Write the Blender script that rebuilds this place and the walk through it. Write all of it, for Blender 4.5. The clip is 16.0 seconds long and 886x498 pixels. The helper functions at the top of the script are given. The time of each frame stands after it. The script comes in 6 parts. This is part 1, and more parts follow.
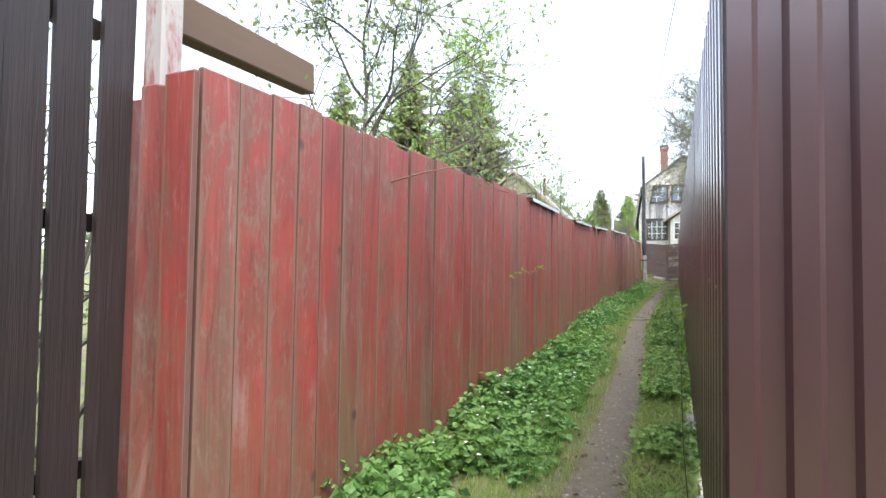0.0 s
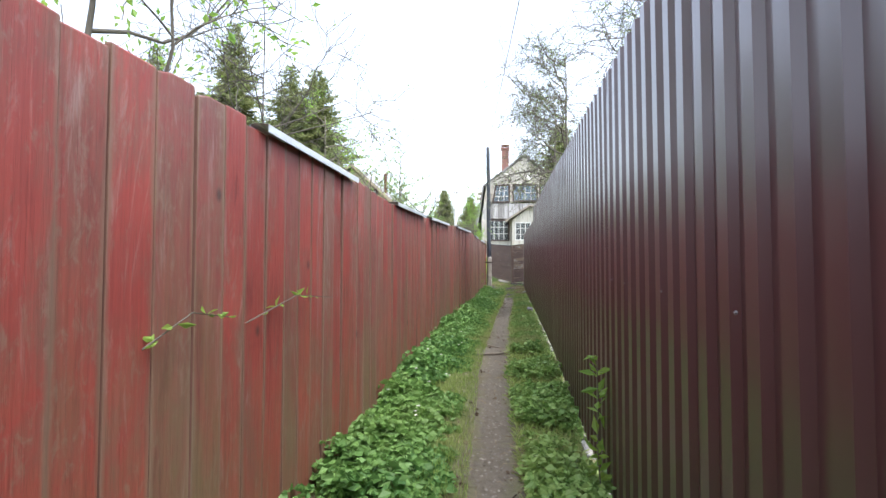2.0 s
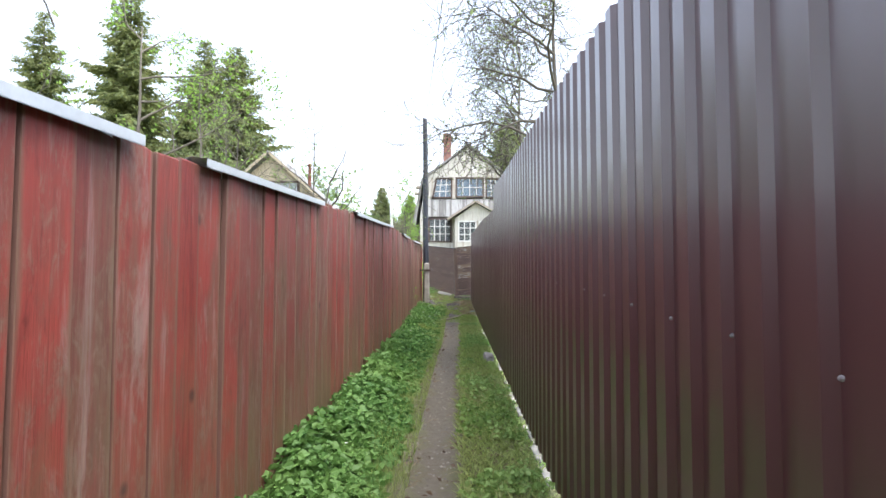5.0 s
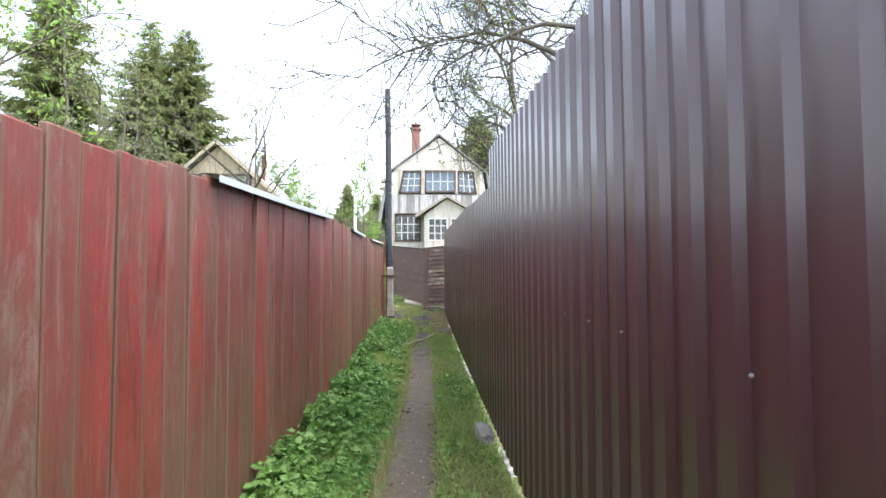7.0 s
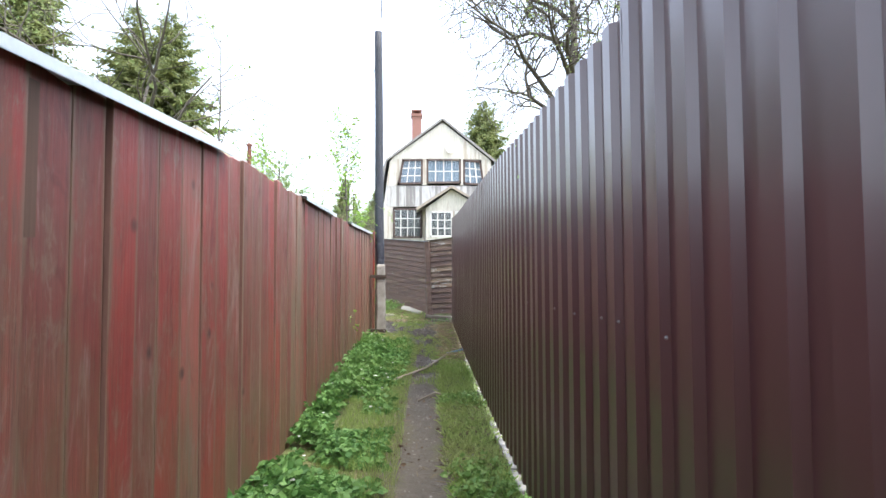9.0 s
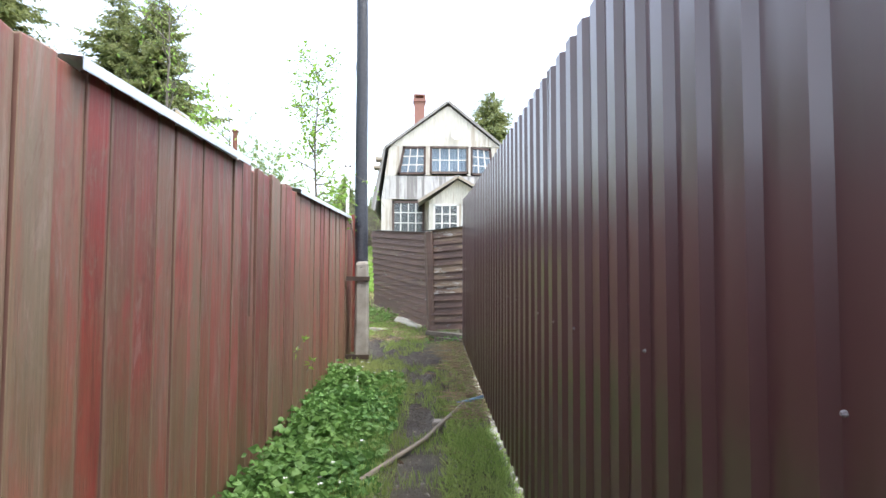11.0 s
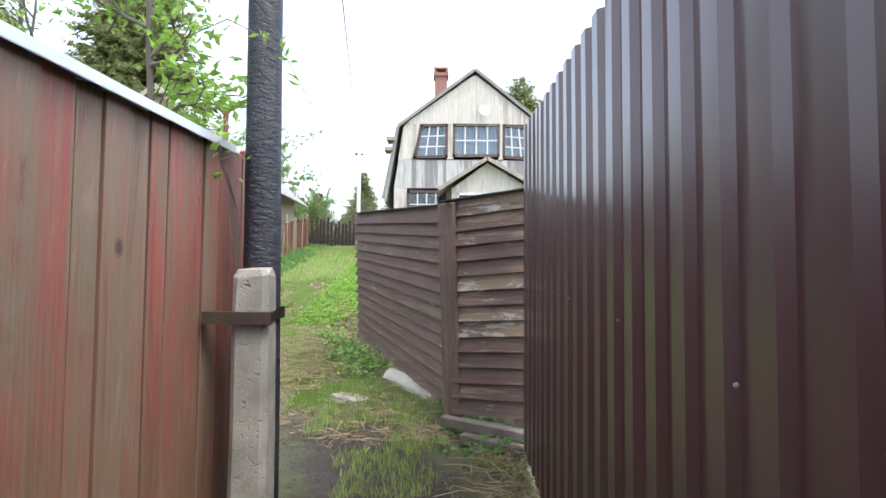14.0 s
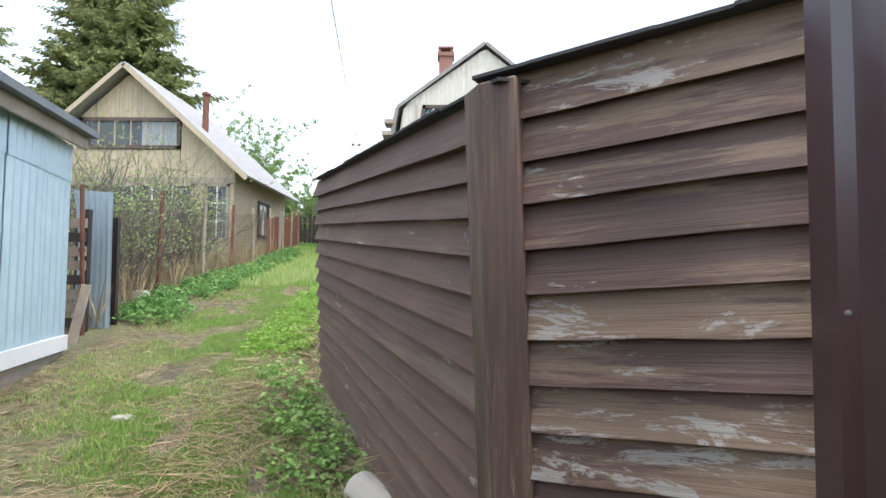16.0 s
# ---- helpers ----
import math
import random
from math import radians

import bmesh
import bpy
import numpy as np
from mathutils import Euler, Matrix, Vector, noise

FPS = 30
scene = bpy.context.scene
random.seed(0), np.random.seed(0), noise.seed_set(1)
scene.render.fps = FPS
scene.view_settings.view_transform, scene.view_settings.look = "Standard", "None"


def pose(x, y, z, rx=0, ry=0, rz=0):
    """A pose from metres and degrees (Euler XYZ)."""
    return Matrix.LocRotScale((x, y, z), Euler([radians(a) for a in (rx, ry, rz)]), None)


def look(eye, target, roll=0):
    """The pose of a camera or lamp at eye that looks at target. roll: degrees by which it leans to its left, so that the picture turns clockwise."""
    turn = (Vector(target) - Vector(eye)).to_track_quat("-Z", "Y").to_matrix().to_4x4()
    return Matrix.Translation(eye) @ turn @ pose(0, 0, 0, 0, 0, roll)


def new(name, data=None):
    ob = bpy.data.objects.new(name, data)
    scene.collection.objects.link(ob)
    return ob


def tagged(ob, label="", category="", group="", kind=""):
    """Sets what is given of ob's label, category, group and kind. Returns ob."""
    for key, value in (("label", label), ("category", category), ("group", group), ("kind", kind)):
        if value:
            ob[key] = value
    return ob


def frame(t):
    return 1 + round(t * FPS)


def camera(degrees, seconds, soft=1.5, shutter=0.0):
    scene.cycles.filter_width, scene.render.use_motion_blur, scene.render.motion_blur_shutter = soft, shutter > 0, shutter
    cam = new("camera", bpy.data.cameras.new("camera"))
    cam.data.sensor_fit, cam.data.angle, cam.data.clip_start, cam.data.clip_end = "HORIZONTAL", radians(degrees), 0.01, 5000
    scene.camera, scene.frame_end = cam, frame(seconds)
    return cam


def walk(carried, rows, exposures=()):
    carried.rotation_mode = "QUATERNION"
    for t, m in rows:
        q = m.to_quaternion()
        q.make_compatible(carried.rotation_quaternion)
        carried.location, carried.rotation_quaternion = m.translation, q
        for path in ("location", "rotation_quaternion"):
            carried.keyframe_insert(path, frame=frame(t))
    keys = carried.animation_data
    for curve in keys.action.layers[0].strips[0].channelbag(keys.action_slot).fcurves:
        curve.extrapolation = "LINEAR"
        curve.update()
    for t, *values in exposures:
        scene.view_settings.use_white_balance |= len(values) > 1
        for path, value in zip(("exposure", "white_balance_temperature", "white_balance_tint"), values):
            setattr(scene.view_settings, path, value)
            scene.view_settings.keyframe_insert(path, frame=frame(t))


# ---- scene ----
cam = camera(78.1, 16.0)
METRES, EYE, TILT, LEAN, TURN = 23.0, 1.19, 0.0, 0.0, 22.0
ROWS = [
    (0.0, 0.0, 0.0, 0.0, -0.03, 2.22, -0.78),
    (0.5, 0.0069, 0.0388, 0.0023, -7.01, 2.25, -0.6),
    (1.0, 0.0172, 0.0744, 0.0046, -11.48, 2.34, -0.37),
    (1.5, 0.0299, 0.1095, 0.0054, -13.55, 2.38, -0.35),
    (2.0, 0.0443, 0.1438, 0.0065, -15.97, 2.43, -0.07),
    (2.5, 0.0557, 0.1773, 0.0096, -17.41, 2.47, -0.24),
    (3.0, 0.0703, 0.2096, 0.0118, -18.61, 2.49, -0.12),
    (3.5, 0.0837, 0.2431, 0.0128, -19.46, 2.54, -0.16),
    (4.0, 0.0986, 0.2764, 0.0136, -20.24, 2.58, -0.1),
    (6.5, 0.1564, 0.4157, 0.0237, -24.82, 2.54, 0.13),
    (7.0, 0.1693, 0.4447, 0.0241, -25.32, 2.52, 0.26),
    (7.5, 0.1816, 0.4725, 0.025, -25.31, 2.53, 0.23),
    (8.0, 0.1948, 0.5015, 0.0254, -25.28, 2.51, 0.33),
    (8.5, 0.206, 0.5295, 0.0255, -25.19, 2.53, 0.22),
    (9.0, 0.2185, 0.5589, 0.0235, -25.15, 2.54, 0.21),
    (11.5, 0.2792, 0.693, 0.0246, -24.71, 2.61, -0.36),
    (12.0, 0.2935, 0.7212, 0.0254, -24.34, 2.66, -0.35),
    (12.5, 0.3057, 0.7465, 0.0261, -23.83, 2.67, -0.48),
    (13.0, 0.3178, 0.7757, 0.0263, -23.56, 2.65, -0.46),
    (13.5, 0.3281, 0.801, 0.028, -22.65, 2.69, -0.52),
    (14.0, 0.3373, 0.8278, 0.0289, -22.38, 2.75, -0.47),
    (14.5, 0.3434, 0.852, 0.0286, -22.22, 2.85, -0.71),
    (15.0, 0.3524, 0.8772, 0.028, -22.14, 2.86, -0.47),
    (15.5, 0.3624, 0.8993, 0.0298, -22.16, 2.87, -0.51),
    (16.0, 0.3731, 0.9241, 0.0302, -22.06, 2.9, -0.46),
]
# ---- exposure, sky and sun ----
walk_rows = [(t, pose(0, 0, EYE, TILT, LEAN, TURN) @ pose(METRES * x, METRES * y, METRES * z, 90 + pitch, roll, yaw)) for t, x, y, z, yaw, pitch, roll in ROWS]
walk(cam, walk_rows, exposures=[(0.0, 2.18), (0.6, 1.95), (1.2, 2.0), (4.0, 2.08), (9.0, 2.33), (11.5, 2.23), (12.5, 2.12), (14.0, 1.99), (16.0, 1.86)])

world = bpy.data.worlds.new("overcast_sky")
scene.world = world
world.use_nodes = True
wn, wl = world.node_tree.nodes, world.node_tree.links
sky = wn.new("ShaderNodeTexSky")
sky.sky_type, sky.sun_disc = "NISHITA", False
sky.sun_elevation, sky.sun_rotation = radians(66), radians(135)
sky.air_density, sky.dust_density, sky.ozone_density = 1.0, 1.5, 1.0
veil = wn.new("ShaderNodeHueSaturation")
veil.inputs["Saturation"].default_value = 0.58
wl.new(sky.outputs[0], veil.inputs["Color"])
wl.new(veil.outputs[0], wn["Background"].inputs[0])
wn["Background"].inputs[1].default_value = 0.15

sun = new("sun", bpy.data.lights.new("sun", "SUN"))
sun.data.energy, sun.data.angle, sun.data.color = 1.0, radians(40), (1.0, 0.96, 0.9)
sun.matrix_world = look((0, 0, 30), (Vector((0, 0, 30)) - Vector((math.sin(radians(135)) * math.cos(radians(66)), math.cos(radians(135)) * math.cos(radians(66)), math.sin(radians(66))))))


# ---- materials ----
def ramp(nt, fac, stops):
    n = nt.nodes.new("ShaderNodeValToRGB")
    while len(n.color_ramp.elements) < len(stops):
        n.color_ramp.elements.new(0.5)
    for e, (p, c) in zip(n.color_ramp.elements, stops):
        e.position, e.color = p, (c, c, c, 1) if isinstance(c, (int, float)) else (*c, 1)
    nt.links.new(fac, n.inputs[0])
    return n.outputs[0]


def mixed(nt, fac, a, b, mode="MIX"):
    n = nt.nodes.new("ShaderNodeMix")
    n.data_type, n.blend_type = "RGBA", mode
    for sock, v in ((n.inputs[0], fac), (n.inputs[6], a), (n.inputs[7], b)):
        if isinstance(v, (int, float)):
            sock.default_value = v
        elif isinstance(v, tuple):
            sock.default_value = (*v, 1)
        else:
            nt.links.new(v, sock)
    return n.outputs[2]


def calc(nt, op, a, b=0.0, c=0.0):
    n = nt.nodes.new("ShaderNodeMath")
    n.operation = op
    for sock, v in zip(n.inputs, (a, b, c)):
        if isinstance(v, (int, float)):
            sock.default_value = v
        else:
            nt.links.new(v, sock)
    return n.outputs[0]


def noisy(nt, scale, stretch=(1, 1, 1), detail=4.0, rough=0.6, seed=None, distort=0.0, space="Object"):
    """Noise in the thing's own metres, shifted for each object by seed."""
    co = nt.nodes.new("ShaderNodeTexCoord").outputs["Object"] if space == "Object" else nt.nodes.new("ShaderNodeNewGeometry").outputs["Position"]
    m = nt.nodes.new("ShaderNodeMapping")
    m.inputs["Scale"].default_value = stretch
    nt.links.new(co, m.inputs[0])
    if seed is not None:
        cx = nt.nodes.new("ShaderNodeCombineXYZ")
        for s in cx.inputs:
            nt.links.new(calc(nt, "MULTIPLY", seed, 37.0), s)
        nt.links.new(cx.outputs[0], m.inputs["Location"])
    n = nt.nodes.new("ShaderNodeTexNoise")
    n.inputs["Scale"].default_value, n.inputs["Detail"].default_value, n.inputs["Roughness"].default_value = scale, detail, rough
    n.inputs["Distortion"].default_value = distort
    nt.links.new(m.outputs[0], n.inputs["Vector"])
    return n.outputs["Fac"]


def material(name):
    m = bpy.data.materials.new(name)
    m.use_nodes = True
    return m, m.node_tree, m.node_tree.nodes["Principled BSDF"]


def relief(nt, bsdf, height, strength=0.4, distance=0.01):
    b = nt.nodes.new("ShaderNodeBump")
    b.inputs["Strength"].default_value, b.inputs["Distance"].default_value = strength, distance
    nt.links.new(height, b.inputs["Height"])
    nt.links.new(b.outputs[0], bsdf.inputs["Normal"])


def rand_of(nt, island=False):
    if island:
        return nt.nodes.new("ShaderNodeNewGeometry").outputs["Random Per Island"]
    return nt.nodes.new("ShaderNodeObjectInfo").outputs["Random"]


def plain(name, a, b, scale=4.0, stretch=(1, 1, 1), rough=0.7, metal=0.0, bump=0.2, fine=40.0, spread=0.25, island=False, coat=0.0):
    """Two tones in patches, a fine grain over them, and a tone of its own for each object."""
    m, nt, p = material(name)
    r = rand_of(nt, island)
    big, small = noisy(nt, scale, stretch, seed=r), noisy(nt, fine, stretch, 3.0, seed=r)
    c = mixed(nt, ramp(nt, big, [(0.35, 0.0), (0.65, 1.0)]), a, b)
    c = mixed(nt, 0.35, c, mixed(nt, small, tuple(v * 0.55 for v in a), tuple(min(1, v * 1.4) for v in b)))
    tone = calc(nt, "MULTIPLY_ADD", r, spread, 1 - spread / 2)
    cx = nt.nodes.new("ShaderNodeCombineXYZ")
    for s in cx.inputs:
        nt.links.new(tone, s)
    c = mixed(nt, 1.0, c, cx.outputs[0], "MULTIPLY")
    nt.links.new(c, p.inputs["Base Color"])
    nt.links.new(calc(nt, "MULTIPLY_ADD", small, 0.2, rough - 0.1), p.inputs["Roughness"])
    p.inputs["Metallic"].default_value, p.inputs["Coat Weight"].default_value = metal, coat
    if bump:
        relief(nt, p, calc(nt, "ADD", calc(nt, "MULTIPLY", big, 0.6), calc(nt, "MULTIPLY", small, 0.4)), bump)
    return m


def painted_wood(name, paint, paint_b, wood, wood_b, axis, worn, chips=0.62, rough=0.6, white=0.0, size=6.0, soft=0.08, stretch=0.12, veins=0.55, smudge=None, bare_edge=None, knots=0.0, algae=0.0):
    """Old paint that has worn along the grain down to weathered wood. axis: the grain's direction."""
    m, nt, p = material(name)
    r = rand_of(nt)
    along = tuple(stretch if i == axis else 1.0 for i in range(3))
    longer = tuple(0.035 if i == axis else 1.0 for i in range(3))
    space = "World" if axis == 2 else "Object"
    patch = noisy(nt, size, along, 6.0, 0.7, r, 0.3, space)
    grain = noisy(nt, 70.0, longer, 4.0, 0.6, r, 0.4, space)
    blotch = noisy(nt, 2.2, seed=r, space=space)
    tint = mixed(nt, ramp(nt, blotch, [(0.35, 0.0), (0.7, 1.0)]), paint, paint_b)
    timber = mixed(nt, ramp(nt, grain, [(0.3, 0.0), (0.7, 1.0)]), wood, wood_b)
    lack = calc(nt, "ADD", patch, calc(nt, "MULTIPLY_ADD", r, worn, -worn * 0.5))
    lack = calc(nt, "ADD", lack, calc(nt, "MULTIPLY_ADD", grain, veins * 0.55, -veins * 0.275))
    c = mixed(nt, ramp(nt, lack, [(chips - soft, 0.0), (chips + soft, 1.0)]), tint, timber)
    if smudge:
        dirt = noisy(nt, 3.4, tuple(0.45 if i == axis else 1.0 for i in range(3)), 7.0, 0.68, r, 0.9, space)
        dirt = calc(nt, "ADD", dirt, calc(nt, "MULTIPLY_ADD", r, 0.08, -0.04))
        c = mixed(nt, ramp(nt, dirt, [(0.45, 0.0), (0.64, 0.62)]), c, smudge)
        rub = noisy(nt, 7.0, tuple(0.16 if i == axis else 1.0 for i in range(3)), 8.0, 0.75, r, 1.2, space)
        c = mixed(nt, ramp(nt, rub, [(0.55, 0.0), (0.68, 0.6)]), c, (0.46, 0.33, 0.29))
        speck = noisy(nt, 30.0, tuple(0.4 if i == axis else 1.0 for i in range(3)), 5.0, 0.75, r, 0.6, space)
        c = mixed(nt, ramp(nt, calc(nt, "ADD", speck, calc(nt, "MULTIPLY_ADD", dirt, 0.6, -0.3)), [(0.54, 0.0), (0.70, 0.55)]), c, (0.31, 0.22, 0.165))
        c = mixed(nt, ramp(nt, rub, [(0.32, 0.75), (0.45, 0.0)]), c, tuple(v * 0.5 for v in paint_b))
    if algae:
        at = nt.nodes.new("ShaderNodeSeparateXYZ")
        nt.links.new(nt.nodes.new("ShaderNodeTexCoord").outputs["Generated"], at.inputs[0])
        film = calc(nt, "SUBTRACT", noisy(nt, 2.6, tuple(0.4 if i == axis else 1.0 for i in range(3)), 7.0, 0.7, r, 0.6, space), calc(nt, "MULTIPLY", at.outputs[2], 0.42))
        c = mixed(nt, ramp(nt, film, [(0.26, 0.0), (0.52, algae)]), c, (0.20, 0.150, 0.078))
    if bare_edge:
        own = nt.nodes.new("ShaderNodeSeparateXYZ")
        nt.links.new(nt.nodes.new("ShaderNodeTexCoord").outputs["Object"], own.inputs[0])
        rim = calc(nt, "ABSOLUTE", own.outputs[0])
        rim = calc(nt, "ADD", rim, calc(nt, "MULTIPLY_ADD", noisy(nt, 5.0, (1, 1, 0.3), 6.0, 0.7, r, 0.5, space), 0.36, -0.18))
        c = mixed(nt, ramp(nt, rim, [(0.40, 0.0), (0.50, 0.9)]), c, bare_edge)
    if knots:
        v = nt.nodes.new("ShaderNodeTexVoronoi")
        v.inputs["Scale"].default_value = 3.1
        km = nt.nodes.new("ShaderNodeMapping")
        km.inputs["Scale"].default_value = (1.0, 1.0, 0.8)
        nt.links.new(nt.nodes.new("ShaderNodeNewGeometry").outputs["Position"], km.inputs[0])
        nt.links.new(km.outputs[0], v.inputs["Vector"])
        c = mixed(nt, ramp(nt, v.outputs["Distance"], [(0.035, knots), (0.085, 0.0)]), c, (0.055, 0.035, 0.028))
    if white:
        flake = noisy(nt, 15.0, tuple(0.26 if i == axis else 1.0 for i in range(3)), 8.0, 0.78, r, 0.6, space)
        sel = ramp(nt, calc(nt, "ADD", flake, calc(nt, "MULTIPLY_ADD", r, white, -white * 0.4)), [(0.63, 0.0), (0.655, 0.85)])
        c = mixed(nt, sel, c, (0.38, 0.355, 0.32))
    c = mixed(nt, veins, c, mixed(nt, ramp(nt, grain, [(0.3, 0.0), (0.7, 1.0)]), (0.35, 0.35, 0.35), (1.0, 1.0, 1.0)), "MULTIPLY")
    c = mixed(nt, 0.7, c, mixed(nt, r, (0.82, 0.82, 0.82), (1.0, 1.0, 1.0)), "MULTIPLY")
    nt.links.new(c, p.inputs["Base Color"])
    nt.links.new(calc(nt, "MULTIPLY_ADD", patch, 0.4, rough - 0.2), p.inputs["Roughness"])
    relief(nt, p, calc(nt, "ADD", grain, calc(nt, "MULTIPLY", lack, -0.8)), 0.6, 0.008)
    return m


RED = painted_wood("red_fence_paint", (0.40, 0.073, 0.056), (0.29, 0.054, 0.045), (0.26, 0.115, 0.082), (0.20, 0.090, 0.066), 2, 0.05, 0.59, soft=0.07, stretch=0.2, veins=0.30, size=5.0, smudge=(0.20, 0.100, 0.072), bare_edge=(0.25, 0.150, 0.105), knots=0.75, algae=0.40)
REDWORN = painted_wood("red_fence_worn_paint", (0.32, 0.078, 0.064), (0.24, 0.066, 0.054), (0.26, 0.135, 0.094), (0.19, 0.105, 0.072), 2, 0.08, 0.565, soft=0.09, stretch=0.2, veins=0.35, size=5.0, smudge=(0.205, 0.108, 0.076), bare_edge=(0.26, 0.18, 0.12), knots=0.8, algae=0.75)
REDPALE = painted_wood("red_fence_bleached_paint", (0.44, 0.130, 0.100), (0.34, 0.105, 0.080), (0.32, 0.225, 0.158), (0.22, 0.165, 0.110), 2, 0.12, 0.535, soft=0.10, stretch=0.14, veins=0.38, size=6.0, smudge=(0.235, 0.185, 0.125), bare_edge=(0.28, 0.20, 0.13), knots=0.8, algae=0.7)
PEELED = painted_wood("peeling_red_and_white_paint", (0.40, 0.10, 0.085), (0.33, 0.08, 0.07), (0.55, 0.50, 0.46), (0.40, 0.36, 0.33), 2, 0.1, 0.50, size=7.0, soft=0.05, stretch=0.3, veins=0.3)
GAP = plain("shaded_backing_board", (0.19, 0.105, 0.075), (0.13, 0.080, 0.058), 6, (1, 1, 0.3), 0.9)
# Plank sides: a darker tone that stands in for shade inside the joints.
EDGE = plain("joint_shaded_plank_edge", (0.20, 0.10, 0.075), (0.14, 0.07, 0.055), 6, rough=0.9, bump=0.2)
BROWN = painted_wood("brown_stain", (0.130, 0.074, 0.056), (0.090, 0.052, 0.043), (0.27, 0.19, 0.125), (0.16, 0.105, 0.070), 0, 0.16, 0.55, 0.6, 0.20, 12.0, soft=0.04, veins=0.4)
BROWNFAR = painted_wood("brown_stain_even", (0.205, 0.120, 0.092), (0.155, 0.092, 0.073), (0.27, 0.19, 0.135), (0.18, 0.125, 0.09), 0, 0.14, 0.62, 0.6, 0.05, 11.0, soft=0.05, veins=0.35)
BROWNPOST = painted_wood("brown_stain_upright", (0.165, 0.098, 0.076), (0.120, 0.072, 0.058), (0.36, 0.25, 0.18), (0.18, 0.12, 0.088), 2, 0.2, 0.56, 0.55, 0.03, 13.0)
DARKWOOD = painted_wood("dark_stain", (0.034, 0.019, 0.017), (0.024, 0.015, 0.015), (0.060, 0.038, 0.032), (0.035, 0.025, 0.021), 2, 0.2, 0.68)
CREAM = painted_wood("cream_boards", (0.68, 0.64, 0.57), (0.60, 0.56, 0.50), (0.55, 0.47, 0.38), (0.33, 0.29, 0.25), 2, 0.35, 0.63)
GREYBOARD = painted_wood("weathered_grey_boards", (0.60, 0.58, 0.56), (0.50, 0.48, 0.47), (0.30, 0.28, 0.27), (0.19, 0.18, 0.17), 2, 0.5, 0.53)
OCHRE = painted_wood("ochre_boards", (0.52, 0.43, 0.30), (0.46, 0.38, 0.27), (0.42, 0.33, 0.22), (0.30, 0.24, 0.17), 2, 0.3, 0.66)
TRIM = painted_wood("brown_trim", (0.10, 0.06, 0.05), (0.08, 0.05, 0.045), (0.25, 0.2, 0.16), (0.15, 0.12, 0.1), 2, 0.3, 0.62)
WHITE = painted_wood("white_window_paint", (0.78, 0.78, 0.76), (0.7, 0.7, 0.68), (0.4, 0.36, 0.32), (0.3, 0.27, 0.24), 2, 0.2, 0.7)
BEAM = plain("raw_beam", (0.17, 0.105, 0.065), (0.10, 0.065, 0.045), 3, (1, 0.1, 1), 0.8)
OLDWOOD = plain("old_grey_wood", (0.34, 0.29, 0.23), (0.20, 0.17, 0.14), 4, (1, 0.15, 1), 0.85, bump=0.5)
ZINC = plain("galvanised_strip", (0.72, 0.75, 0.76), (0.62, 0.65, 0.67), 3, rough=0.38, metal=0.35, bump=0.08, spread=0.1)
SCREWHEAD = plain("dull_grey_screw", (0.30, 0.27, 0.26), (0.20, 0.18, 0.18), 9, rough=0.7, metal=0.2, bump=0)
BLUETIN = plain("blue_grey_tin", (0.33, 0.43, 0.50), (0.42, 0.52, 0.58), 1.5, (1, 1, 0.4), 0.45, 0.25, 0.08, 30, 0.15)
RUST = plain("rusty_iron", (0.20, 0.075, 0.04), (0.11, 0.05, 0.035), 6, rough=0.75, metal=0.2, bump=0.4)
IRON = plain("old_black_iron", (0.05, 0.042, 0.038), (0.09, 0.06, 0.045), 9, rough=0.6, metal=0.4, bump=0.3)
PALE = plain("pale_cement_pipe", (0.55, 0.50, 0.42), (0.42, 0.38, 0.31), 5, rough=0.85, bump=0.4)
BRICK = plain("chimney_brick", (0.25, 0.115, 0.092), (0.20, 0.10, 0.08), 8, rough=0.85, bump=0.4)
SLATE = plain("grey_slate_roof", (0.34, 0.33, 0.32), (0.24, 0.24, 0.24), 3, rough=0.8, bump=0.3)
FELT = plain("black_roofing_felt", (0.03, 0.03, 0.033), (0.05, 0.05, 0.052), 6, rough=0.75, bump=0.5)
BARK = plain("grey_bark", (0.17, 0.15, 0.12), (0.10, 0.085, 0.07), 6, (1, 1, 0.3), 0.9, bump=0.7)
APPLEBARK = plain("dark_apple_bark", (0.085, 0.072, 0.065), (0.13, 0.115, 0.09), 9, rough=0.9, bump=0.6)
WIRE = plain("black_cable", (0.03, 0.03, 0.03), (0.05, 0.05, 0.05), 9, rough=0.6, bump=0)
STRAW = plain("dry_straw", (0.36, 0.285, 0.17), (0.24, 0.18, 0.105), 9, rough=0.9, bump=0, spread=0.6, island=True)
STONE = plain("grey_stone", (0.38, 0.35, 0.31), (0.27, 0.25, 0.22), 9, rough=0.9, bump=0.6)
DISH = plain("white_dish", (0.75, 0.75, 0.74), (0.68, 0.68, 0.68), 4, rough=0.4, bump=0)
CURTAIN = plain("white_curtain", (0.17, 0.235, 0.30), (0.12, 0.165, 0.215), 8, (1, 1, 0.1), 0.9, bump=0.3)
INSIDE = plain("dim_room", (0.07, 0.075, 0.08), (0.045, 0.05, 0.055), 3, rough=0.9, bump=0)
LINEN = plain("white_linen_curtain", (0.55, 0.55, 0.53), (0.42, 0.42, 0.41), 8, (1, 1, 0.1), 0.9, bump=0.3)
DARKROOF = plain("blue_black_roofing", (0.10, 0.115, 0.135), (0.15, 0.165, 0.18), 4, rough=0.6, bump=0.3)
PIPEBLUE = plain("blue_plastic_pipe", (0.25, 0.38, 0.50), (0.2, 0.32, 0.44), 6, rough=0.45, bump=0)


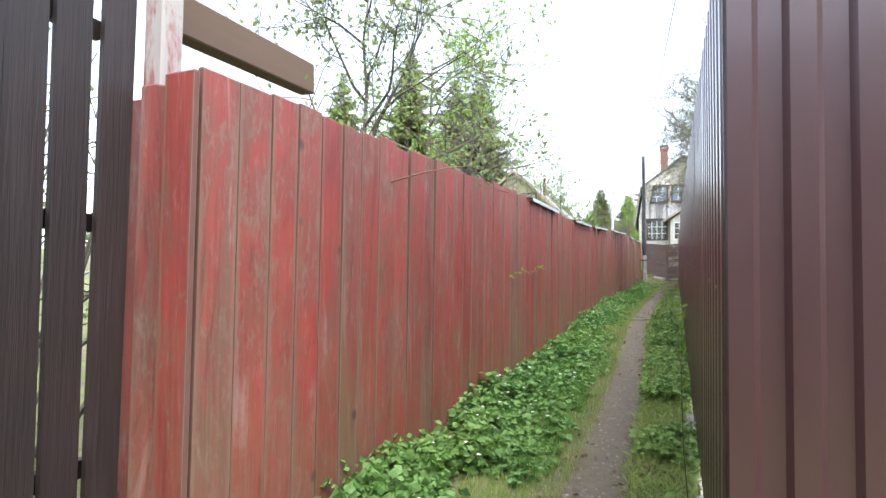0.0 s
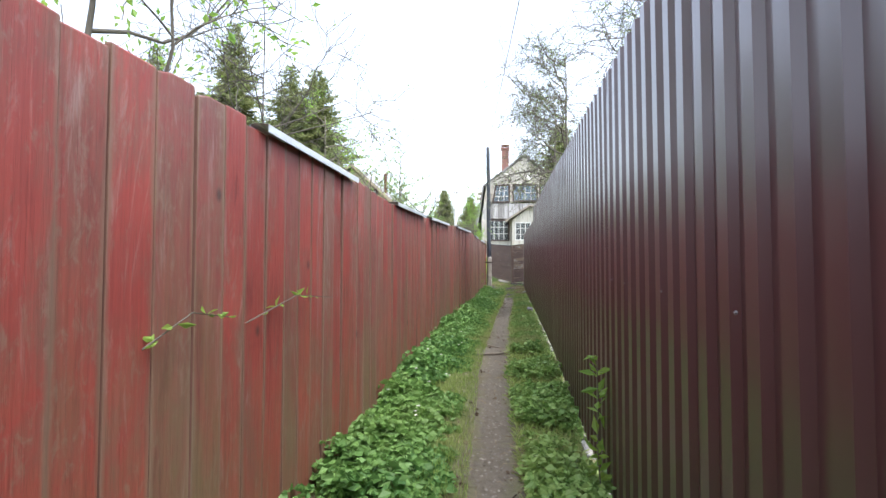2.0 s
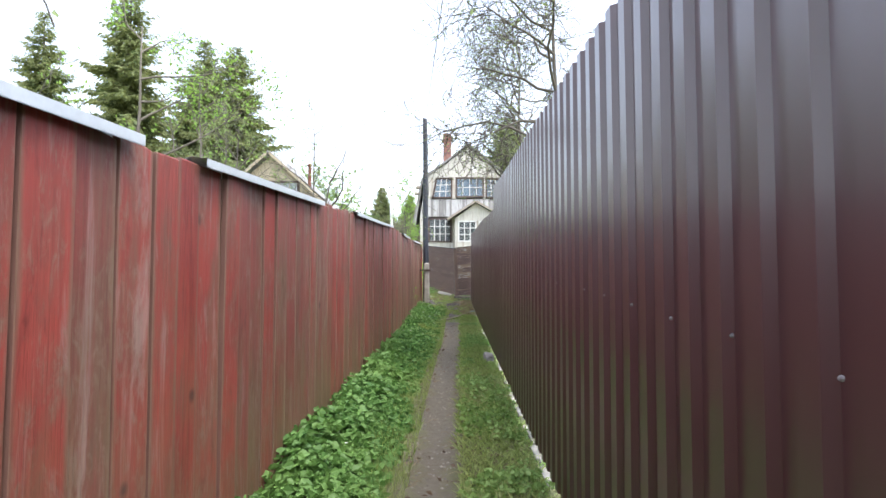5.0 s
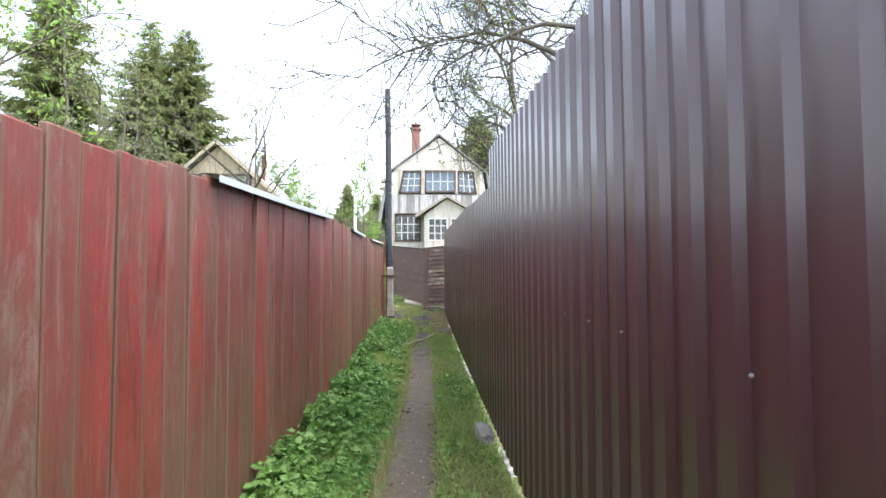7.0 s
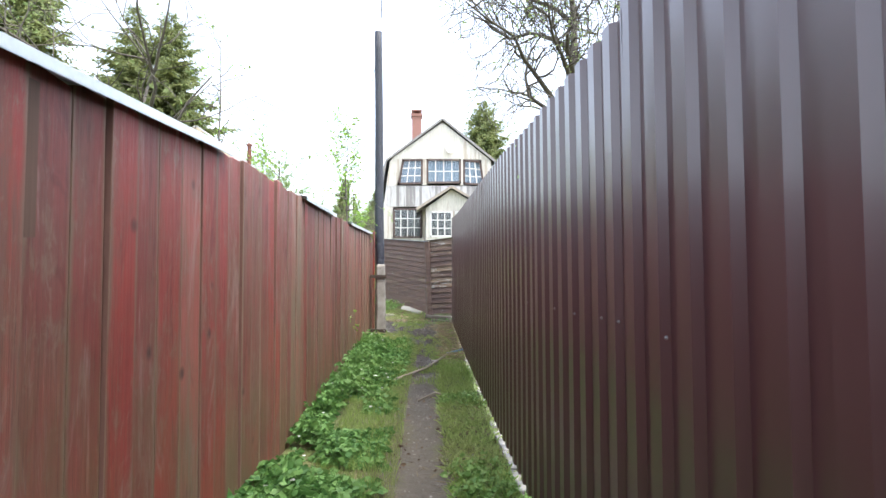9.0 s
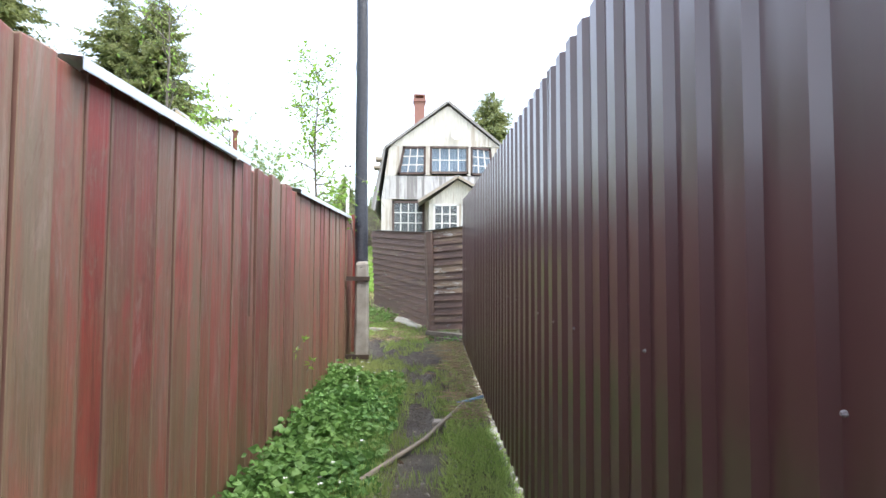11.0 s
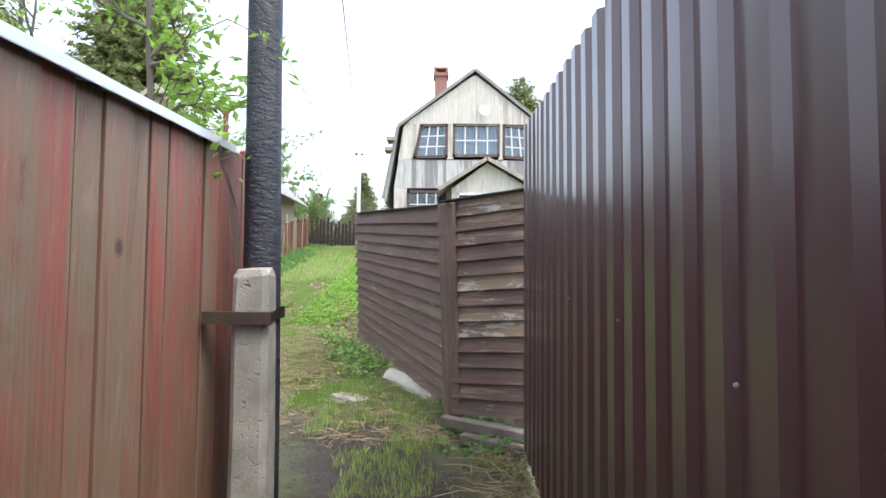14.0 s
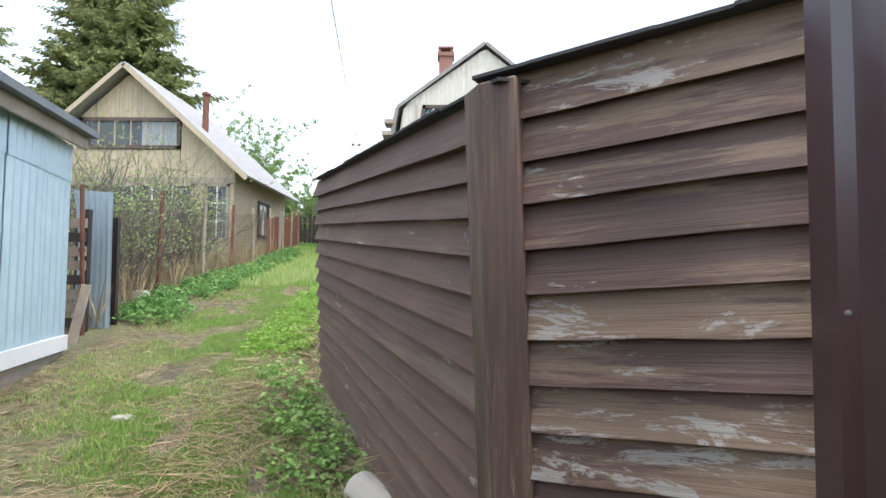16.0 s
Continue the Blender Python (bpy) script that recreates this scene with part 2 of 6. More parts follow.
def pitted_concrete():
    """Old cast concrete: stained, with dark pits and pale gravel."""
    m, nt, p = material("rough_concrete")
    stain, pits, fine = noisy(nt, 5, detail=5), noisy(nt, 38, detail=3), noisy(nt, 120)
    c = mixed(nt, ramp(nt, stain, [(0.35, 0.0), (0.68, 1.0)]), (0.36, 0.34, 0.30), (0.22, 0.205, 0.18))
    c = mixed(nt, ramp(nt, pits, [(0.29, 0.8), (0.36, 0.0)]), c, (0.12, 0.11, 0.095))
    c = mixed(nt, ramp(nt, fine, [(0.62, 0.0), (0.70, 0.6)]), c, (0.48, 0.46, 0.42))
    nt.links.new(c, p.inputs["Base Color"])
    p.inputs["Roughness"].default_value = 0.92
    relief(nt, p, calc(nt, "ADD", ramp(nt, pits, [(0.26, 0.0), (0.42, 1.0)]), calc(nt, "MULTIPLY", fine, 0.4)), 0.6, 0.009)
    return m


CONCRETE = pitted_concrete()


def leafy(name, a, b, c, rough=0.55, through_it=0.35):
    """Leaves: each island its own green, with some light through the blade."""
    m, nt, p = material(name)
    r = rand_of(nt, True)
    col = mixed(nt, ramp(nt, r, [(0.1, 0.0), (0.75, 1.0)]), a, b)
    col = mixed(nt, ramp(nt, noisy(nt, 0.9, space="World"), [(0.45, 0.0), (0.7, 0.7)]), col, c)
    nt.links.new(col, p.inputs["Base Color"])
    p.inputs["Roughness"].default_value = rough
    tr = nt.nodes.new("ShaderNodeBsdfTranslucent")
    nt.links.new(col, tr.inputs[0])
    mx = nt.nodes.new("ShaderNodeMixShader")
    mx.inputs[0].default_value = through_it
    nt.links.new(p.outputs[0], mx.inputs[1])
    nt.links.new(tr.outputs[0], mx.inputs[2])
    nt.links.new(mx.outputs[0], nt.nodes["Material Output"].inputs[0])
    return m


HERB = leafy("herb_leaves", (0.075, 0.185, 0.048), (0.175, 0.335, 0.095), (0.20, 0.33, 0.085))
WEED = leafy("light_weed_leaves", (0.16, 0.30, 0.075), (0.30, 0.45, 0.14), (0.29, 0.41, 0.12))
GRASS = leafy("grass_blades", (0.24, 0.36, 0.09), (0.40, 0.52, 0.16), (0.46, 0.47, 0.22), through_it=0.5)
LAWN = leafy("lush_grass_blades", (0.17, 0.31, 0.06), (0.29, 0.43, 0.11), (0.30, 0.38, 0.13), through_it=0.5)
BRIGHT = leafy("fresh_spring_leaves", (0.20, 0.36, 0.06), (0.32, 0.48, 0.10), (0.26, 0.42, 0.09), through_it=0.5)
DULL = leafy("opening_leaves", (0.20, 0.27, 0.10), (0.30, 0.36, 0.15), (0.24, 0.33, 0.10), through_it=0.45)
NEEDLE = leafy("spruce_needles", (0.115, 0.155, 0.062), (0.24, 0.27, 0.10), (0.28, 0.29, 0.115), 0.6, 0.38)
FARLEAF = leafy("far_leaves", (0.13, 0.19, 0.08), (0.21, 0.28, 0.12), (0.17, 0.22, 0.10), 0.6, 0.3)
SPRINGLEAF = leafy("pale_spring_leaves", (0.17, 0.27, 0.09), (0.28, 0.38, 0.14), (0.22, 0.32, 0.11), 0.6, 0.45)
DEADLEAF = plain("brown_dead_leaves", (0.20, 0.135, 0.085), (0.11, 0.075, 0.05), 9, rough=0.85, bump=0, spread=0.7, island=True)
PETAL = plain("white_petals", (0.8, 0.8, 0.76), (0.72, 0.72, 0.7), 9, rough=0.7, bump=0)


def sheet_paint():
    """Glossy dark chocolate enamel on profiled steel, dusty in places."""
    m, nt, p = material("brown_enamel_steel")
    r = rand_of(nt)
    dust = noisy(nt, 2.5, (1, 1, 0.3), 5, 0.65, r)
    fine = noisy(nt, 70, seed=r)
    c = mixed(nt, ramp(nt, dust, [(0.4, 0.0), (0.75, 1.0)]), (0.068, 0.027, 0.029), (0.085, 0.042, 0.041))
    nt.links.new(c, p.inputs["Base Color"])
    nt.links.new(calc(nt, "MULTIPLY_ADD", dust, 0.12, calc(nt, "MULTIPLY_ADD", fine, 0.04, 0.25)), p.inputs["Roughness"])
    p.inputs["IOR"].default_value = 1.75
    p.inputs["Coat Weight"].default_value, p.inputs["Coat Roughness"].default_value = 0.35, 0.13
    relief(nt, p, noisy(nt, 1.3, (1, 1, 0.5), 2, 0.5, r), 0.12, 0.02)
    return m


ENAMEL = sheet_paint()


def tar_wood():
    """A wooden pole under thick black tar, wrinkled across."""
    m, nt, p = material("tarred_wood")
    w = noisy(nt, 26, (0.6, 0.6, 1.6), 5, 0.7, distort=0.8)
    c = mixed(nt, w, (0.009, 0.011, 0.018), (0.030, 0.034, 0.048))
    nt.links.new(c, p.inputs["Base Color"])
    p.inputs["Roughness"].default_value = 0.42
    relief(nt, p, w, 0.9, 0.02)
    return m


TAR = tar_wood()


def window_glass():
    m, nt, p = material("window_glass")
    p.inputs["Base Color"].default_value = (0.86, 0.9, 0.92, 1)
    p.inputs["Roughness"].default_value, p.inputs["Transmission Weight"].default_value, p.inputs["IOR"].default_value = 0.03, 1.0, 1.45
    return m


GLASS = window_glass()


# ---- building tools ----
class Geo:
    """Vertices and faces that become one mesh."""

    def __init__(self):
        self.v, self.f = [], []

    def add(self, vs, fs):
        n = len(self.v)
        self.v.extend(vs)
        self.f.extend([tuple(i + n for i in f) for f in fs])
        return self

    def box(self, x0, x1, y0, y1, z0, z1, m=None):
        vs = [Vector((x, y, z)) for z in (z0, z1) for y in (y0, y1) for x in (x0, x1)]
        return self.add([m @ v for v in vs] if m else vs, [(0, 2, 3, 1), (4, 5, 7, 6), (0, 1, 5, 4), (2, 6, 7, 3), (0, 4, 6, 2), (1, 3, 7, 5)])

    def prism(self, poly, depth, m):
        """A flat outline in x and z, pushed along y by depth."""
        n = len(poly)
        vs = [m @ Vector((x, y, z)) for y in (0, depth) for x, z in poly]
        return self.add(vs, [tuple(range(n)), tuple(range(2 * n - 1, n - 1, -1))] + [(i, i + n, (i + 1) % n + n, (i + 1) % n) for i in range(n)])

    def tube(self, pts, radii, n=7, caps=True):
        base, pts = len(self.v), [Vector(p) for p in pts]
        for i, p in enumerate(pts):
            d = (pts[min(i + 1, len(pts) - 1)] - pts[max(i - 1, 0)]).normalized()
            a = d.orthogonal().normalized()
            if i and n > 4:
                a = (last - d * last.dot(d)).normalized() if (last - d * last.dot(d)).length > 1e-4 else a
            last, b = a, d.cross(a)
            for k in range(n):
                q = 2 * math.pi * k / n
                self.v.append(p + (a * math.cos(q) + b * math.sin(q)) * radii[i])
        for i in range(len(pts) - 1):
            for k in range(n):
                o, e = base + i * n, base + (i + 1) * n
                self.f.append((o + k, o + (k + 1) % n, e + (k + 1) % n, e + k))
        if caps:
            self.f.append(tuple(base + k for k in range(n))[::-1])
            self.f.append(tuple(base + (len(pts) - 1) * n + k for k in range(n)))
        return self

    def mesh(self, name, mat, smooth=False, bevel=0.0):
        me = bpy.data.meshes.new(name)
        me.from_pydata([tuple(v) for v in self.v], [], self.f)
        if bevel:
            bm = bmesh.new()
            bm.from_mesh(me)
            bmesh.ops.bevel(bm, geom=bm.edges[:], offset=bevel, segments=1, affect="EDGES")
            bm.to_mesh(me)
            bm.free()
        me.materials.append(mat)
        if smooth:
            me.polygons.foreach_set("use_smooth", [True] * len(me.polygons))
        me.update()
        return me


def empty(name, x, y, z, turn=0.0):
    ob = new(name)
    ob.matrix_world = pose(x, y, z, 0, 0, turn)
    ob.empty_display_size = 0.1
    return ob


def part(name, geo, mat, parent=None, label="", smooth=False, bevel=0.0, m=None):
    """One mesh object, in its parent's own metres."""
    ob = new(name, geo if isinstance(geo, bpy.types.Mesh) else geo.mesh(name, mat, smooth, bevel))
    if parent:
        ob.parent = parent
    if m is not None:
        ob.matrix_basis = m
    return tagged(ob, label) if label else ob


rng = random.Random(7)
uni = rng.uniform


def bend(y, ys, zs):
    return float(np.interp(y, ys, zs))


# ---- the lie of the land ----
G_Y = [-40, -3, 0, 7, 10, 15.3, 19.2, 21.5, 23, 25.3, 27.6, 30.5, 36, 45, 60, 100, 300]
G_Z = [-0.8, -0.1, 0.0, 0.23, 0.42, 0.54, 0.60, 0.68, 0.76, 0.88, 1.12, 1.48, 2.05, 3.0, 3.9, 4.4, 5.0]
P_Y = [-5, 0, 5.5, 8.8, 14, 16.7, 19, 21.6, 23.5, 25, 26.7, 30, 35.5, 43, 60]
P_X = [-0.35, -0.35, -0.32, -0.385, -0.25, -0.12, -0.08, 0.06, -0.25, -0.95, -1.85, -2.5, -3.3, -4.6, -6.9]


def left_x(y):
    """The red fence's line."""
    return -1.457 + 0.026 * y


def right_x(y):
    """The steel fence's line."""
    return 0.115 + 0.0185 * y


def path_x(y):
    return bend(y, P_Y, P_X)


def ground_z(x, y, rough=True):
    z = bend(y, G_Y, G_Z)
    d = abs(x - path_x(y))
    if -4 < y < 60:
        z -= 0.035 * math.exp(-(d / 0.2) ** 2)
    if rough and -6 < x < 4 and -5 < y < 45:
        z += 0.03 * (noise.noise(Vector((x * 1.3, y * 1.3, 3.1)))) + 0.012 * noise.noise(Vector((x * 6, y * 6, 1.7)))
        mud = max(0.0, 1 - abs(y - 22.6) / 2.6) * math.exp(-(d / 0.5) ** 2)
        z += mud * (0.15 * noise.noise(Vector(((x - path_x(y)) * 8, y * 1.1, 8.3))) + 0.06 * noise.noise(Vector((x * 20, y * 10, 5.3))))
    if y > 24:
        z += 0.10 * max(0.0, min(1.0, (x + 1.0) / 0.6)) * min(1.0, (y - 24) / 2)
    back = y - max(24.26 - 0.585 * (x - 0.12), 24.26 - 2.70 * (x - 0.12))
    if 0 < back < 6 and x > -1.2:
        z += 0.16 * min(1.0, back / 0.3) * min(1.0, (6 - back) / 3)
    return z


def ground_sheet():
    xs = np.concatenate([-np.geomspace(1500, 9, 26), np.arange(-8, -4.5, 0.4), np.arange(-4.5, -1.6, 0.12), np.arange(-1.6, 1.0, 0.045), np.arange(1.0, 3, 0.3), np.geomspace(3.4, 1500, 26)])
    ys = np.concatenate([-np.geomspace(1500, 6, 18), np.arange(-5, 0, 0.4), np.arange(0, 29, 0.06), np.arange(29, 50, 0.3), np.geomspace(51, 1500, 26)])
    vs = [(float(x), float(y), ground_z(float(x), float(y))) for y in ys for x in xs]
    w = len(xs)
    fs = [(j * w + i, j * w + i + 1, (j + 1) * w + i + 1, (j + 1) * w + i) for j in range(len(ys) - 1) for i in range(w - 1)]
    m, nt, p = material("ground_soil_and_turf")
    pos = nt.nodes.new("ShaderNodeNewGeometry").outputs["Position"]
    sep = nt.nodes.new("ShaderNodeSeparateXYZ")
    nt.links.new(pos, sep.inputs[0])
    cur = nt.nodes.new("ShaderNodeFloatCurve")
    cm = cur.mapping
    lo, span = -5.0, 65.0
    pts = [((y - lo) / span, (x + 7.0) / 8.0) for y, x in zip(P_Y, P_X)]
    c0 = cm.curves[0]
    while len(c0.points) < len(pts):
        c0.points.new(0.5, 0.5)
    for q, (a, b) in zip(c0.points, pts):
        q.location, q.handle_type = (a, b), "VECTOR"
    cm.update()
    nt.links.new(calc(nt, "DIVIDE", calc(nt, "SUBTRACT", sep.outputs[1], lo), span), cur.inputs["Value"])
    px = calc(nt, "MULTIPLY_ADD", cur.outputs[0], 8.0, -7.0)
    dist = calc(nt, "ABSOLUTE", calc(nt, "SUBTRACT", sep.outputs[0], px))
    n1, n2, n3 = noisy(nt, 3.0, space="World"), noisy(nt, 22.0, space="World", detail=6), noisy(nt, 120.0, space="World")
    n4 = noisy(nt, 0.7, space="World")
    edge = calc(nt, "ADD", dist, calc(nt, "MULTIPLY_ADD", n1, 0.6, -0.3))
    edge = calc(nt, "ADD", edge, calc(nt, "MULTIPLY_ADD", n2, 0.25, -0.125))
    widen = calc(nt, "MULTIPLY", ramp(nt, calc(nt, "DIVIDE", sep.outputs[1], 40.0), [(0.5, 0.22), (0.56, 1.0), (0.62, 0.7), (0.68, 0.0)]), 0.36)
    edge = calc(nt, "ADD", calc(nt, "SUBTRACT", edge, widen), calc(nt, "MULTIPLY_ADD", ramp(nt, calc(nt, "DIVIDE", sep.outputs[1], 40.0), [(0.64, 0.0), (0.70, 1.0)]), 0.30, 0.11))
    wet = ramp(nt, calc(nt, "DIVIDE", sep.outputs[1], 40.0), [(0.44, 0.0), (0.51, 1.0), (0.60, 1.0), (0.64, 0.0)])
    soil = mixed(nt, n2, (0.140, 0.118, 0.088), (0.270, 0.238, 0.188))
    soil = mixed(nt, ramp(nt, n3, [(0.68, 0.0), (0.76, 0.7)]), soil, (0.34, 0.31, 0.26))
    mudc = mixed(nt, n2, (0.028, 0.023, 0.018), (0.115, 0.095, 0.074))
    soil = mixed(nt, wet, soil, mudc)
    turf = mixed(nt, n2, (0.14, 0.17, 0.055), (0.29, 0.32, 0.125))
    turf = mixed(nt, ramp(nt, n4, [(0.48, 0.0), (0.68, 0.75)]), turf, (0.27, 0.215, 0.12))
    turf = mixed(nt, ramp(nt, calc(nt, "ADD", noisy(nt, 1.6, space="World", detail=6), calc(nt, "MULTIPLY_ADD", n3, 0.4, -0.2)), [(0.50, 0.0), (0.60, 0.9)]), turf, (0.15, 0.19, 0.05))
    turf = mixed(nt, ramp(nt, calc(nt, "ADD", n1, calc(nt, "MULTIPLY_ADD", n2, 0.5, -0.25)), [(0.56, 0.0), (0.66, 0.8)]), turf, (0.17, 0.125, 0.085))
    wide_track = ramp(nt, calc(nt, "DIVIDE", sep.outputs[1], 40.0), [(0.60, 0.0), (0.65, 1.0), (0.82, 1.0), (0.9, 0.2)])
    bare = calc(nt, "MULTIPLY", wide_track, ramp(nt, calc(nt, "ADD", n1, calc(nt, "MULTIPLY_ADD", n2, 0.6, -0.3)), [(0.32, 0.95), (0.62, 0.25)]))
    turf = mixed(nt, bare, turf, mixed(nt, n2, (0.07, 0.056, 0.038), (0.20, 0.165, 0.115)))
    turf = mixed(nt, calc(nt, "MULTIPLY", wet, 0.85), turf, mixed(nt, n2, (0.055, 0.060, 0.026), (0.15, 0.15, 0.075)))
    col = mixed(nt, ramp(nt, edge, [(0.10, 0.0), (0.30, 1.0)]), soil, turf)
    nt.links.new(col, p.inputs["Base Color"])
    nt.links.new(calc(nt, "SUBTRACT", 0.92, calc(nt, "MULTIPLY", wet, calc(nt, "MULTIPLY", n1, 0.9))), p.inputs["Roughness"])
    relief(nt, p, calc(nt, "ADD", n2, calc(nt, "MULTIPLY", n3, 0.5)), 1.0, 0.05)
    g = Geo()
    g.v, g.f = vs, fs
    return tagged(part("ground", g, m, smooth=True), "trodden earth lane with turf verges and a muddy bend", "ground", kind="structure")


ground_sheet()


# ---- red plank fence ----
TOP_Y = [1.3, 3.5, 4.8, 7.4, 8.4, 9.9, 12.2, 13.4, 15, 16.4, 17.9, 19.3, 20.1, 23.2]
TOP_Z = [1.86, 1.90, 1.95, 1.95, 1.95, 2.0, 2.10, 2.17, 2.23, 2.30, 2.30, 2.31, 2.32, 2.40]
CAPS = [(5.65, 7.0), (8.25, 9.84), (10.25, 12.1), (13.4, 16.4), (17.95, 19.3), (20.4, 22.9)]


def plank_mesh(seed, mat):
    """A sawn board 1 m wide, 1 m high and 24 mm thick with an uneven top, to be scaled."""
    r = random.Random(seed)
    g = Geo()
    a, b = r.uniform(-0.006, 0.006), r.uniform(-0.006, 0.006)
    prof = [(-0.5, 0), (0.5, 0), (0.5, 0.35 + r.uniform(-.1, .1)), (0.5 - r.uniform(0, 0.02), 1 + a), (r.uniform(-.2, .2), 1 + max(a, b)), (-0.5 + r.uniform(0, 0.02), 1 + b), (-0.5 + r.uniform(0, 0.012), 0.6)]
    g.prism(prof, 0.024, Matrix.Identity(4))
    me = g.mesh("plank", mat, bevel=0.003)
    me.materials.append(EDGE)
    # Side faces take the darker tone, so the joints read as shaded.
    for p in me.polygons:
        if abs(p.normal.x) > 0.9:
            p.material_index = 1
    return me


def red_fence():
    fence = tagged(empty("red_plank_fence", left_x(12), 12, 0), "weathered red-painted vertical plank fence with worn brown boards", "fence", kind="structure")
    inv = Matrix.Translation((-left_x(12), -12, 0))
    shapes, worn, pale = [plank_mesh(i, RED) for i in range(8)], [plank_mesh(i + 20, REDWORN) for i in range(8)], [plank_mesh(i + 40, REDPALE) for i in range(8)]
    strip = Geo().box(-0.5, 0.5, 0, 0.02, 0, 1).mesh("backing_board", GAP)
    slope = math.degrees(math.atan(0.026))
    y = 1.36
    while y < 23.25:
        w = uni(0.155, 0.205) if y < 12 else uni(0.135, 0.19) if y < 17.5 else uni(0.105, 0.15)
        yc = y + w / 2
        lean = uni(-0.25, 0.25)
        off = uni(-0.006, 0.008)
        z0 = ground_z(left_x(yc), yc, False) - 0.03
        capped = any(a < yc < b for a, b in CAPS)
        top = bend(yc, TOP_Y, TOP_Z) + (0 if capped else uni(-0.010, 0.012))
        ob = part("plank", rng.choice(pale if rng.random() < bend(yc, [15, 20], [0.0, 0.85]) else worn if rng.random() < bend(yc, [3, 7, 12, 16, 20], [0.05, 0.28, 0.5, 0.5, 0.75]) else shapes), RED, fence)
        ob.matrix_basis = inv @ pose(left_x(yc) + off, yc, z0, lean, uni(-.15, .15), 90 - slope + uni(-0.7, 0.7)) @ Matrix.Diagonal((w - uni(0.003, 0.010), 1, top - z0, 1))
        if y < 1.4:
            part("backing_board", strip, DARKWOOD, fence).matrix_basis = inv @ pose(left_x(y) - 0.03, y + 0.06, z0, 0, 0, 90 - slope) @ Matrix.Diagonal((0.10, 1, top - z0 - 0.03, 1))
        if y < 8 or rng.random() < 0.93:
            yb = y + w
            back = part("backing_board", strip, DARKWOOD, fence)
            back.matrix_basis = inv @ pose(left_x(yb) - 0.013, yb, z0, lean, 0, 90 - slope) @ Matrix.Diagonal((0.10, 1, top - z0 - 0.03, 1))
        y += w
    for z_off in (0.35, 1.35):
        y0 = 1.4
        while y0 < 22.5:
            y1 = min(y0 + 3.0, 22.9)
            g = Geo()
            za, zb = bend(y0, G_Y, G_Z) + z_off, bend(y1, G_Y, G_Z) + z_off
            g.tube([(left_x(y0) - 0.06, y0, za), (left_x(y1) - 0.06, y1, zb)], [0.035, 0.035], 4)
            part("rail", g, OLDWOOD, fence, m=inv)
            y0 = y1
    y0 = 2.8
    while y0 < 23:
        g = Geo().box(left_x(y0) - 0.17, left_x(y0) - 0.09, y0 - 0.04, y0 + 0.04, bend(y0, G_Y, G_Z) - 0.3, bend(y0, TOP_Y, TOP_Z) - 0.1)
        part("post", g, OLDWOOD, fence, m=inv)
        y0 += 2.9
    for a, b in CAPS:
        g = Geo()
        n = max(2, int((b - a) / 0.6))
        pts = [a + (b - a) * i / n for i in range(n + 1)]
        for p0, p1 in zip(pts, pts[1:]):
            za, zb = bend(p0, TOP_Y, TOP_Z) + 0.012, bend(p1, TOP_Y, TOP_Z) + 0.012
            sec = [(0.040, -0.028), (0.040, 0.004), (-0.02, 0.012), (-0.045, 0.004), (-0.045, -0.03)]
            vs = [(left_x(p) + dx, p, z + dz) for p, z in ((p0, za), (p1, zb)) for dx, dz in sec]
            g.add(vs, [(i, i + 1, i + 6, i + 5) for i in range(4)])
            g.add([(v[0] - (0.002 if v[0] > left_x(v[1]) else -0.002), v[1], v[2] - 0.002) for v in vs], [(i + 5, i + 6, i + 1, i) for i in range(4)])
        part("cap_strip", g, ZINC, fence, "bent pale galvanised cap strip", m=inv)
    # the corner where the fence turns away
    w = 0.135
    for i, (x, h) in enumerate([(-1.417, 1.86), (-1.552, 1.84), (-1.687, 1.80)]):
        ob = part("plank", shapes[i], RED, fence)
        z0 = -0.03
        ob.matrix_basis = inv @ pose(x - w / 2, 1.325 + 0.02 * i, z0, 0, 0, 0) @ Matrix.Diagonal((w - 0.006, 1, h, 1))
    g = Geo().box(-0.045, 0.045, -0.045, 0.045, -0.2, 2.45)
    part("corner_post", g, PEELED, fence, "corner post with peeling red and white paint", m=inv @ Matrix.Translation((-1.655, 1.405, 0)), bevel=0.006)
    g = Geo().box(-0.065, 0.065, -0.045, 0.045, 0.6, 2.47)
    part("end_post", g, RED, fence, "broad red-painted end post behind the pole", m=inv @ Matrix.Translation((-0.88, 23.315, 0)), bevel=0.006)


red_fence()


# ---- brown steel fence ----
ST_Y = [1.6, 2.3, 7.7, 9.2, 11.5, 12.6, 13.8, 15.2]
ST_Z = [2.16, 2.20, 2.38, 2.46, 2.57, 2.60, 2.64, 2.72]
SU_Y = [15.2, 16.1, 17.6, 20.3, 21.5, 22.8, 23.75]
SU_Z = [2.43, 2.45, 2.54, 2.60, 2.63, 2.67, 2.74]
RIB = 0.143


